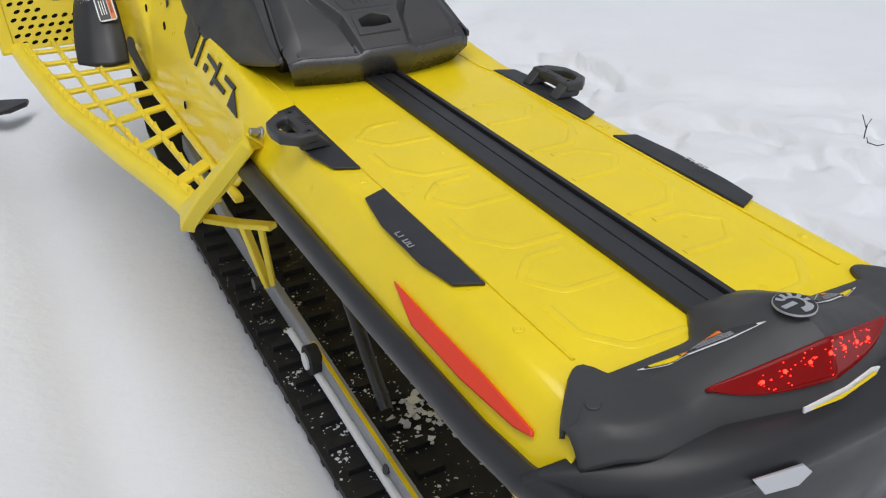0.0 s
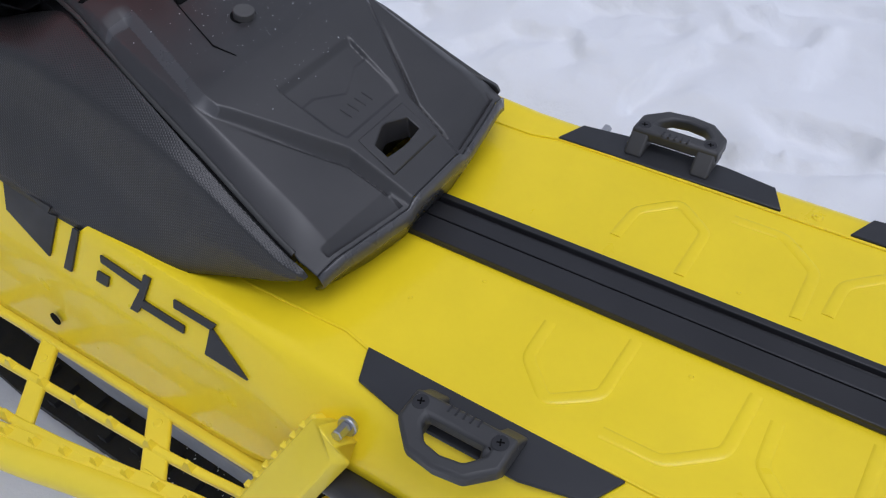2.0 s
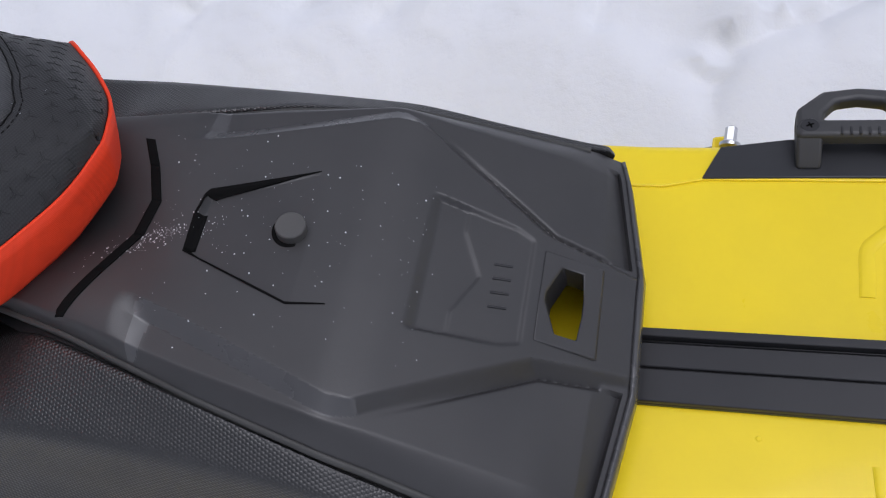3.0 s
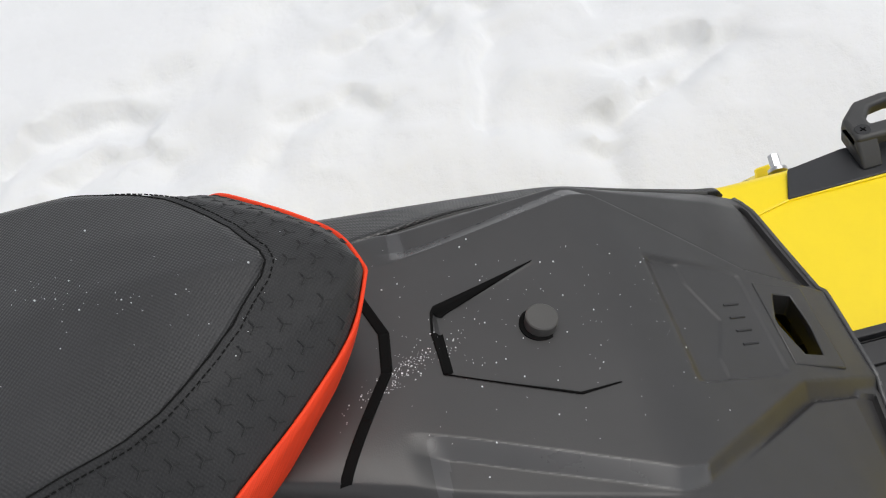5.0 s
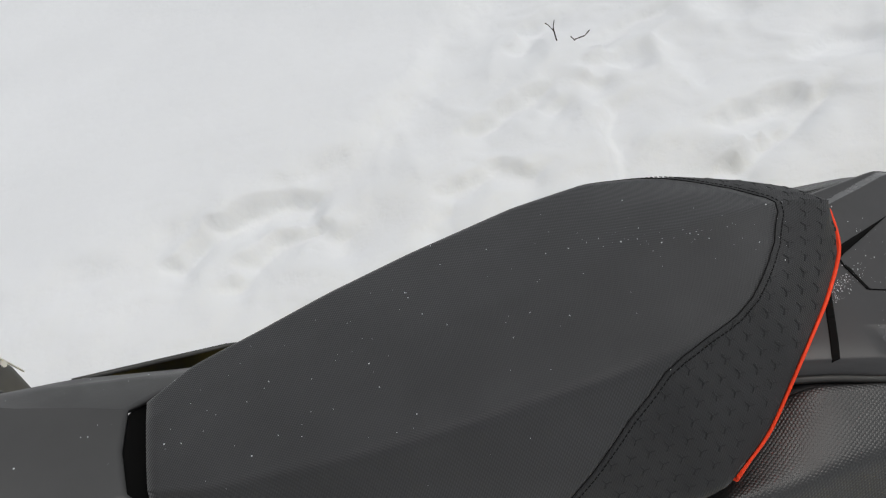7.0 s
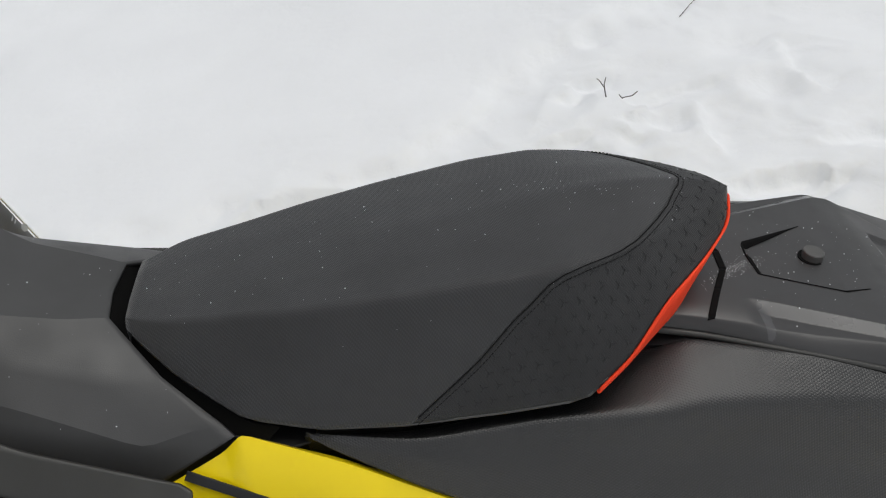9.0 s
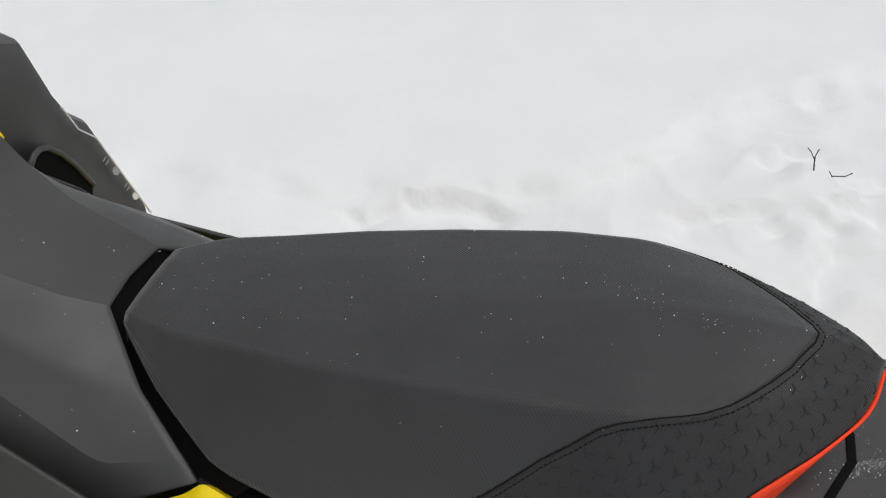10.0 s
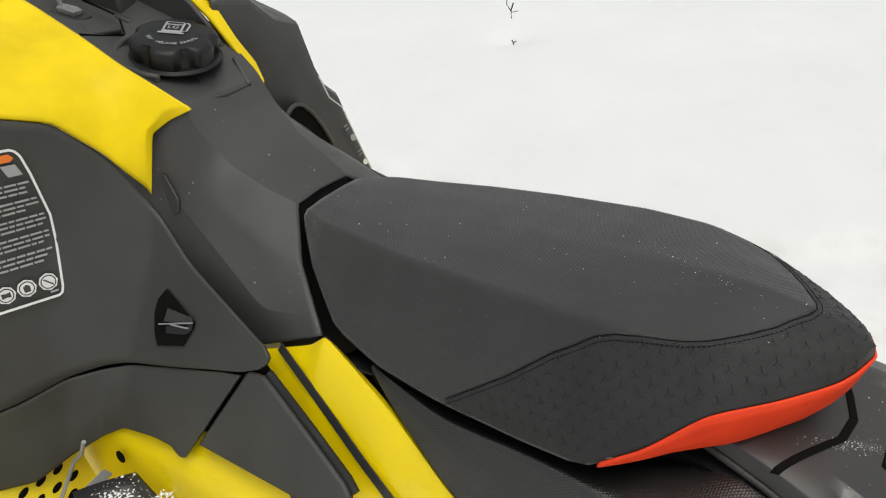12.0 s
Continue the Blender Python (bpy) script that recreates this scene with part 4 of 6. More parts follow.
def seam_y(u):
    return float(np.interp(abs(u), [0, 0.10, 0.20, 0.30, 0.38, 0.44, 0.48, 0.500, 0.512, 0.525, 0.55, 0.60, 0.65, 0.775, 1.0],
                           [1.284, 1.287, 1.295, 1.303, 1.315, 1.328, 1.340, 1.355, 1.385, 1.403, 1.417, 1.432, 1.449, 1.482, 1.545]))


us = sorted(set(np.linspace(-1, 1, 81).round(4)) | set(np.linspace(0.46, 0.56, 26).round(4)) | set(np.linspace(-0.56, -0.46, 26).round(4)))
top = np.array([[seat_at(u, seam_y(u) + (1.774 - seam_y(u)) * k / 60) for k in range(61)] for u in us])
low = np.array([[seat_at(u, 1.240 + (seam_y(u) - 1.240) * k / 40) for k in range(41)] for u in us])
seat = new("seat")
seat.parent = sled
tagged(seat, "long black seat with a textured rear cover and orange trim")
grid_part("top_cover", top, VINYL, seat, "matt black woven seat cover with melted snow specks", thick=0.003)
grid_part("grip_cover", low, GRIP, seat, "black grip cover with small embossed marks", thick=0.003)
# seam: a thin welt with a row of stitches beside it
seam = [seat_at(u, seam_y(u)) + np.array((0, 0, 0.0003)) for u in us[1:-1]]
bar("seam_welt", seam, 0.0009, 0.0009, THREAD, seat, sides=6, smooth=80)
run = np.array([seat_at(u, seam_y(u)) for u in us])
along = np.concatenate([[0], np.cumsum(np.linalg.norm(np.diff(run, axis=0), axis=1))])
chunks = []
for s in np.arange(0.006, along[-1] - 0.006, 0.0036):
    u = float(np.interp(s, along, us))
    y = seam_y(u)
    way = np.array([np.interp(s + 0.004, along, run[:, c]) - np.interp(s - 0.004, along, run[:, c]) for c in range(3)])
    nrm = np.cross(seat_at(u + 0.01, y) - seat_at(u - 0.01, y), seat_at(u, y + 0.004) - seat_at(u, y - 0.004))
    way, nrm = way / np.linalg.norm(way), nrm / np.linalg.norm(nrm)
    c = np.array([np.interp(s, along, run[:, k]) for k in range(3)]) + np.cross(way, nrm) * 0.0042 + nrm * 0.0001
    chunks.append(sweep([c - way * 0.0012, c + way * 0.0012], 0.0009, 0.0008, 5))
stitch = add("stitching", *merge(chunks), THREAD, seat, "fine black stitches")
tagged(stitch, kind="stuff")
# orange band under the rear of the cover
OB = [(1.389, 0.1432, 0.7800), (1.372, 0.1300, 0.7815), (1.345, 0.111, 0.788), (1.318, 0.084, 0.783), (1.300, 0.068, 0.785), (1.280, 0.047, 0.788), (1.265, 0.033, 0.792), (1.250, 0.017, 0.799), (1.240, 0.000, 0.803)]
oy, ox, oz = [np.array([r[k] for r in OB])[::-1] for k in range(3)]
band = []
for s in (-1, 1):
    for y in (1.2401 + 0.149 * np.linspace(1, 0, 56) ** 2 if s < 0 else (1.2401 + 0.149 * np.linspace(0, 1, 56) ** 2)[1:]):
        a = seat_at(s * 1.0, y)
        b = np.array([s * np.interp(y, oy, ox), y + 0.002 + 0.015 * max(0.0, 1 - (y - 1.24) / 0.07), np.interp(y, oy, oz)])
        mid = (a + b) / 2 + np.array([s * 0.001, -0.001, -0.001])
        band.append([a + np.array([s * 0.0006, -0.0006, 0.0006]), a * 0.6 + mid * 0.4, mid, mid * 0.4 + b * 0.6, b, b * np.array([0.8, 1, 1]) + np.array([0, 0.010, 0.002])])
grid_part("orange_trim", blur(np.array(band), 1, 1), ORANGE, seat, "bright orange fabric trim", thick=0.002, smooth=70)
# underside
low_edge = [seat_at(-1, y) for y in np.linspace(1.38, 1.770, 24)]
under = np.array([[p, p * np.array([0.93, 1, 1]) + np.array([0, 0, -0.004]), np.array([p[0] * 0.6, p[1], 0.745]), np.array([-p[0] * 0.6, p[1], 0.745]), p * np.array([-0.93, 1, 1]) + np.array([0, 0, -0.004]), p * np.array([-1, 1, 1])] for p in low_edge])
grid_part("seat_base", under, BLACK, seat, "black seat base", thick=0.002, offset=0)
front = np.array([[seat_at(u, 1.774) + np.array([0, d * 0.004, -d * 0.03]) for u in np.linspace(-1, 1, 41)] for d in (0, 0.15, 0.6, 1.6)])
grid_part("seat_front", front, VINYL, seat, thick=0.002)
add("storage_box", [(-0.140, 1.040, 0.601), (0.140, 1.040, 0.601), (0.090, 1.40, 0.601), (-0.090, 1.40, 0.601), (-0.130, 1.035, 0.650), (0.130, 1.035, 0.650), (0.060, 1.34, 0.715), (-0.060, 1.34, 0.715)],
           [(0, 1, 2, 3), (4, 5, 6, 7), (0, 1, 5, 4), (1, 2, 6, 5), (2, 3, 7, 6), (3, 0, 4, 7)], BLACK_SMOOTH, sled, "black plastic body of the storage box", bevel=0.006)
add("tank_cover", *box_of(0, 1.61, 0.690, 0.200, 0.36, 0.104), BLACK, sled, "black plastic cover under the seat", bevel=0.01)

# small three-armed marks pressed into the grip cover
chunks = []
fine = np.linspace(-1, 1, 121)


def girth_at(y):
    line = np.array([seat_at(u, y) for u in fine])
    run_in = np.concatenate([[0], np.cumsum(np.linalg.norm(np.diff(line, axis=0), axis=1))])
    return run_in - run_in[60]


GIRTH_Y = np.linspace(1.241, 1.560, 81)
GIRTHS = np.array([girth_at(y) for y in GIRTH_Y])


def on_girth(s, y):
    """The cover's u at a distance s from its middle line."""
    k = float(np.interp(y, GIRTH_Y, np.arange(81)))
    i = min(79, int(k))
    return float(np.interp(s, GIRTHS[i] * (1 - k + i) + GIRTHS[i + 1] * (k - i), fine))


# paler slivers beside two arms of each mark imitate a highlight
glint = []
for i in range(-17, 18):
    for j in range(0, 28):
        s0 = i * 0.0119
        y = 1.247 + j * 0.0134 + 0.0067 * (i % 2)
        u0 = on_girth(s0, y)
        if abs(u0) > 0.95 or y > seam_y(u0) - 0.010:
            continue
        c = seat_at(u0, y)
        for a in (30, 150, 270):
            ye = y + math.sin(radians(a)) * 0.0042
            ue = on_girth(s0 + math.cos(radians(a)) * 0.0042, ye)
            if 1.243 < ye < seam_y(ue) - 0.005 and abs(ue) < 0.985:
                e = seat_at(ue, ye)
                chunks.append(sweep([c, e], 0.0008, 0.0005, 4))
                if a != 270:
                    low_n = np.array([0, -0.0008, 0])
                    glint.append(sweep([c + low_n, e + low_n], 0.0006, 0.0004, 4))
marks = add("grip_texture", *merge(chunks), PRESSED, seat, "small three-armed marks in the grip cover")
tagged(marks, kind="stuff")
tagged(add("grip_texture", *merge(glint), MARK_HIGHLIGHT, seat, "small raised edges of the marks"), kind="stuff")


# ---- console and cowl ----
CON = [[(0, 1.792, 0.852), (-0.038, 1.788, 0.852), (-0.084, 1.746, 0.817), (-0.115, 1.703, 0.785), (-0.124, 1.692, 0.774)],
       [(0, 1.825, 0.865), (-0.045, 1.820, 0.863), (-0.090, 1.792, 0.830), (-0.128, 1.765, 0.782), (-0.138, 1.772, 0.740)],
       [(0, 1.870, 0.885), (-0.050, 1.868, 0.883), (-0.085, 1.862, 0.858), (-0.113, 1.850, 0.830), (-0.130, 1.845, 0.778)],
       [(0, 1.905, 0.915), (-0.054, 1.903, 0.915), (-0.082, 1.918, 0.880), (-0.096, 1.925, 0.862), (-0.112, 1.925, 0.826)],
       [(0, 1.925, 0.940), (-0.056, 1.925, 0.944), (-0.080, 1.945, 0.905), (-0.094, 1.960, 0.875), (-0.108, 1.965, 0.840)],
       [(0, 1.990, 0.956), (-0.070, 1.990, 0.977), (-0.080, 2.000, 0.955), (-0.090, 2.000, 0.910), (-0.105, 1.995, 0.850)],
       [(0, 2.050, 0.972), (-0.070, 2.050, 0.997), (-0.082, 2.045, 0.975), (-0.095, 2.035, 0.920), (-0.110, 2.030, 0.850)],
       [(0, 2.120, 0.990), (-0.070, 2.120, 1.014), (-0.084, 2.105, 0.990), (-0.110, 2.080, 0.940), (-0.130, 2.070, 0.860)],
       [(0, 2.300, 1.015), (-0.070, 2.300, 1.038), (-0.090, 2.280, 1.020), (-0.120, 2.250, 0.960), (-0.150, 2.250, 0.870)],
       [(0, 2.360, 1.075), (-0.0605, 2.360, 1.090), (-0.090, 2.340, 1.060), (-0.120, 2.310, 0.980), (-0.150, 2.300, 0.880)],
       [(0, 2.400, 1.170), (-0.0605, 2.400, 1.170), (-0.090, 2.390, 1.100), (-0.120, 2.360, 1.000), (-0.150, 2.340, 0.890)]]
cg = soft_loft([mirrored(r) for r in CON], 8, 7, 0, 1)
console = grid_part("console", cg, BLACK, sled, "matt dark grey plastic console in front of the seat", thick=0.004, smooth=20)
# near-black sheet that stands for the shade in the recess between console and seat
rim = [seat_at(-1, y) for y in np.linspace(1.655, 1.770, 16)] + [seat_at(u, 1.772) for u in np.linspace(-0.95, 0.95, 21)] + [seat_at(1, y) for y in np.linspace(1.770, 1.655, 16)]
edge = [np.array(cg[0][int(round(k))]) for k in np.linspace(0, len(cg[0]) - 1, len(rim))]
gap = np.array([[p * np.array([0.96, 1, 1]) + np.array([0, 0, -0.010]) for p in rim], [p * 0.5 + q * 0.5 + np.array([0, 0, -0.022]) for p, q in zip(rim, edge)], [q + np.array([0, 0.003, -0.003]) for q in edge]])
grid_part("console_gap_shade", gap, DARK, sled, "near-black sheet for the shade between console and seat")


# black strip between the seat and the yellow shoulder
def gap_strip(side):
    o = flipped([(-0.1165, 1.708, 0.771), (-0.1270, 1.650, 0.750), (-0.1160, 1.632, 0.742), (-0.095, 1.630, 0.737), (-0.085, 1.715, 0.746)], side)
    plate("gap_strip", o, (0, 0, 1), 0.003, RUBBER, sled, "black strip beside the seat", bevel=0.001)


both(gap_strip)


def button(side):
    o = flipped([(-0.0900, 1.936, 0.876), (-0.0885, 1.928, 0.875), (-0.0985, 1.900, 0.856), (-0.1045, 1.896, 0.844), (-0.1090, 1.900, 0.842), (-0.1015, 1.918, 0.858)], side)
    nrm = (side * 0.85, -0.1, 0.5)
    plate("button", [Vector(p) + Vector(nrm) * 0.001 for p in o], nrm, 0.003, BLACK_SMOOTH, console, bevel=0.0012)


both(button)


# yellow cowl wings over the console; of the right one only the inner strip
RIGHT = [(1.9225, 0.927, -0.002, 0.004, 0.003), (1.942, 0.945, -0.002, 0.001, 0.011), (1.968, 0.971, 0.004, -0.003, 0.014), (1.992, 0.996, 0.004, -0.004, 0.019), (2.018, 1.015, 0.004, -0.006, 0.028), (2.10, 1.030, 0.0, -0.006, 0.04), (2.30, 1.055, 0.0, -0.006, 0.05)]


def wing(side):
    st = [[(-0.0545, 1.910, 0.937), (-0.068, 1.930, 0.927), (-0.084, 1.943, 0.915), (-0.106, 1.939, 0.854)],
          [(-0.0560, 1.915, 0.9430), (-0.073, 1.931, 0.9390), (-0.092, 1.942, 0.9210), (-0.108, 1.942, 0.862)],
          [(-0.0655, 1.945, 0.962), (-0.080, 1.952, 0.950), (-0.096, 1.953, 0.925), (-0.116, 1.948, 0.876)],
          [(-0.0715, 1.990, 0.981), (-0.090, 1.985, 0.970), (-0.112, 1.970, 0.943), (-0.134, 1.960, 0.910)],
          [(-0.0715, 2.050, 1.004), (-0.100, 2.030, 0.994), (-0.138, 1.995, 0.975), (-0.170, 1.974, 0.956)],
          [(-0.0715, 2.130, 1.030), (-0.112, 2.090, 1.018), (-0.174, 2.035, 1.004), (-0.230, 1.990, 0.982)],
          [(-0.0715, 2.260, 1.060), (-0.130, 2.190, 1.045), (-0.230, 2.100, 1.032), (-0.320, 2.020, 1.000)],
          [(-0.0715, 2.450, 1.080), (-0.150, 2.380, 1.065), (-0.280, 2.240, 1.055), (-0.400, 2.100, 1.010)]]
    if side > 0:
        st = [[(-a, y, z) for a in [0.060 + w * q for q in (0, 0.33, 0.67, 1)] for y, z in [(y0 + dy * (a - 0.060) / 0.02, z0 + dz * (a - 0.060) / 0.02)]] for y0, z0, dy, dz, w in RIGHT]
    g = soft_loft([flipped(r, side) for r in st], 8, 7, 1, 1)
    grid_part("cowl_wing", g + np.array([0, 0, 0.002]), YELLOW_P, sled, "yellow plastic cowl wing with a pointed tip", thick=0.005, smooth=30)


both(wing)

# fuel cap on its ring, with lobed grip and printed pump sign
CAP = Vector((0.0, 1.990, 0.9665))
AX = Vector((0, -0.20, 1)).normalized()
_, cs, cu = frame_of(AX, (0, 1, 0))
ring = pin("cap_ring", CAP + AX * 0.003, AX, 0.051, 0.004, CAP_BLACK, sled, "black ring round the fuel cap", sides=48, rim=0.003)
v, f = [], []
levels = [(0.003, 0.043, 0.0), (0.006, 0.044, 0.06), (0.007, 0.0475, 0.16), (0.021, 0.0485, 0.20), (0.025, 0.0475, 0.20), (0.0275, 0.0445, 0.17), (0.0288, 0.041, 0.06), (0.0294, 0.036, 0.0), (0.0296, 0.018, 0.0)]
for h, r, lobe in levels:
    for k in range(84):
        a = 2 * math.pi * k / 84
        q = r * (1 - lobe * max(0.0, math.cos(6 * a + 0.5)) ** 1.2)
        v.append(CAP + AX * h + cs * q * math.cos(a) + cu * q * math.sin(a))
for i in range(len(levels) - 1):
    f += [(i * 84 + k, i * 84 + (k + 1) % 84, (i + 1) * 84 + (k + 1) % 84, (i + 1) * 84 + k) for k in range(84)]
f.append(tuple(range((len(levels) - 1) * 84, len(levels) * 84)))
cap = add("fuel_cap", v, f, CAP_BLACK, sled, "black six-lobed fuel cap with a grey pump sign and letters", smooth=60)


def letters(name, text, size, m, mat, parent, extrude=0.0002, align="CENTER"):
    cu_ = bpy.data.curves.new(name, "FONT")
    cu_.body, cu_.size, cu_.extrude, cu_.align_x, cu_.align_y = text, size, extrude, align, "CENTER"
    tmp = bpy.data.objects.new(name, cu_)
    scene.collection.objects.link(tmp)
    me = bpy.data.meshes.new_from_object(tmp.evaluated_get(bpy.context.evaluated_depsgraph_get()))
    bpy.data.objects.remove(tmp)
    ob = new(name, me)
    me.materials.clear()
    me.materials.append(mat)
    me.transform(m)
    ob.parent = parent
    return ob


def face(origin, right, up):
    r, u = Vector(right).normalized(), Vector(up).normalized()
    n = r.cross(u).normalized()
    u = n.cross(r)
    m = Matrix((r, u, n)).transposed().to_4x4()
    m.translation = origin
    return m


cap_right, cap_up = Vector((0.60, -0.80, -0.16)), Vector((0.80, 0.60, 0.12))
cm = face(CAP + AX * 0.0303, cap_right, cap_up)


def on_cap(pts):
    return [cm @ Vector((x, y, 0)) for x, y in pts]


plate("pump_sign", on_cap([(-0.014, 0.001), (0.008, 0.001), (0.008, 0.028), (-0.014, 0.028)]), AX, 0.0004, GREYPRINT, cap, "grey pump sign", bevel=0)
plate("pump_window", on_cap([(-0.0115, 0.0225), (0.0055, 0.0225), (0.0055, 0.0262), (-0.0115, 0.0262)]), AX, 0.0007, CAP_BLACK, cap, bevel=0)
plate("pump_window", on_cap([(-0.0115, 0.0065), (0.0055, 0.0065), (0.0055, 0.0195), (-0.0115, 0.0195)]), AX, 0.0007, CAP_BLACK, cap, bevel=0)
plate("pump_foot", on_cap([(-0.017, -0.002), (0.011, -0.002), (0.011, 0.0015), (-0.017, 0.0015)]), AX, 0.0004, GREYPRINT, cap, bevel=0)
bar("pump_hose", on_cap([(0.008, 0.006), (0.0125, 0.006), (0.0135, 0.022), (0.0095, 0.028)]), 0.0022, 0.0008, GREYPRINT, cap)
letters("printed_letters", "LG", 0.0105, cm @ Matrix.Translation((-0.003, 0.0130, 0.0008)), GREYPRINT, cap)
for k, ch in enumerate("BIO · MÉLANGE ÉTHANOL"):
    a = radians(208 + 6.6 * k)
    letters("printed_letters", ch, 0.0068, cm @ Matrix.Rotation(a + math.pi / 2, 4, "Z") @ Matrix.Translation((0, -0.0275, 0.0002)), GREYPRINT, cap) if ch != " " else None

# raised surround of the cap and the joint line of the deck in front of it
def deck_z(x, y):
    d = (cg[..., 0] - x) ** 2 + (cg[..., 1] - y) ** 2
    return float(cg[..., 2].ravel()[int(np.argmin(d))])


def deck_at(x, y, h=0.0):
    return Vector((x, y, 0.962 + 0.2 * (y - 1.99) + h))


well = [(0.058 * math.cos(radians(a)), 1.996 + 0.062 * math.sin(radians(a))) for a in range(20, 216, 13)]
bar("cap_well", [deck_at(x, y, 0.004) for x, y in well if abs(x) < 0.060], 0.008, 0.016, BLACK, console, bevel=0.003)
shelf_at = lambda x, y: Vector((x, y, 0.9475 + 0.39 * (y - 1.96)))
plate("deck_shelf", [shelf_at(x, y) for x, y in ((-0.0024, 1.9603), (-0.020, 1.924), (0.002, 1.919), (0.034, 1.919), (0.044, 1.9516), (0.020, 1.950))], (0, -0.36, 0.93), 0.0045, BLACK, console, bevel=0.001)
bar("deck_ridge", [(0.0360, 1.9175, 0.9345), (0.0505, 1.9518, 0.9570)], 0.006, 0.005, BLACK, console, bevel=0.0015)
line = [(-0.056, 2.075), (-0.030, 2.078), (0.004, 2.082), (0.020, 2.110), (0.022, 2.18)]
bar("deck_joint", [(x, y, deck_z(x, y) + 0.0005) for x, y in line], 0.0025, 0.003, DARK, console)

# hatch plate with a clear clip in front of the cap
hatch = plate("hatch", [(-0.054, 2.085, 0.990), (0.004, 2.085, 0.982), (0.012, 2.11, 0.988), (0.012, 2.26, 1.014), (-0.054, 2.26, 1.020)], (0, -0.2, 1), 0.006, BLACK, sled, "black hatch with a clear clip", bevel=0.002)
GLASSY, _, gb = shader("clear_plastic", (0.42, 0.43, 0.44), 0.12)
gb.inputs["Transmission Weight"].default_value = 0.6
seat_ring = [(-0.0330, 2.168), (-0.0240, 2.127), (-0.0033, 2.128), (0.0000, 2.140), (-0.0124, 2.186)]
plate("clip_frame", [deck_at(x, y, 0.006) for x, y in seat_ring], (0, -0.2, 1), 0.004, BLACK_SMOOTH, hatch, bevel=0.0015)
plate("clip_seat", [deck_at(x * 0.6 - 0.006, 2.152 + (y - 2.152) * 0.6, 0.010) for x, y in seat_ring], (0, -0.2, 1), 0.006, GLASSY, hatch, bevel=0.001)
bar("clip_stem", [(-0.016, 2.165, 1.002), (-0.016, 2.170, 1.03), (-0.014, 2.18, 1.07)], 0.006, 0.004, GLASSY, hatch, bevel=0.001)
plate("deck_step", [deck_at(0.016, 2.116), deck_at(0.018, 2.092), deck_at(0.056, 2.098), deck_at(0.058, 2.116), deck_at(0.036, 2.136)], (0, -0.2, 1), 0.010, BLACK, console, bevel=0.003)
# dark dashboard housing between the two wings
dash = [(0.058, 1.970, 0.955), (0.058, 1.975, 0.970), (0.058, 1.992, 0.992), (0.058, 2.018, 1.015), (0.058, 2.060, 1.026), (0.058, 2.110, 1.034), (0.058, 2.300, 1.056), (0.058, 2.300, 0.990), (0.058, 2.120, 0.975)]
plate("dash_side", dash, (-1, 0, 0), 0.006, BLACK, console, "dark grey dashboard side", bevel=0.002)
plate("dash_housing", [(0.054, 2.110, 0.985), (0.054, 2.112, 1.018), (0.054, 2.30, 1.060), (0.054, 2.30, 0.990)], (-1, 0, 0), 0.030, BLACK, console, "dark grey dashboard housing", bevel=0.004)


VENT = [(-0.1512, 1.8816, 0.7803), (-0.1614, 1.8321, 0.7616), (-0.1640, 1.8318, 0.7570), (-0.1751, 1.8423, 0.7365), (-0.1806, 1.8797, 0.7264), (-0.1755, 1.8871, 0.7358), (-0.1654, 1.8932, 0.7543), (-0.1580, 1.8915, 0.7680)]
COWL_N = Vector((0.88, 0.0, 0.48)).normalized()


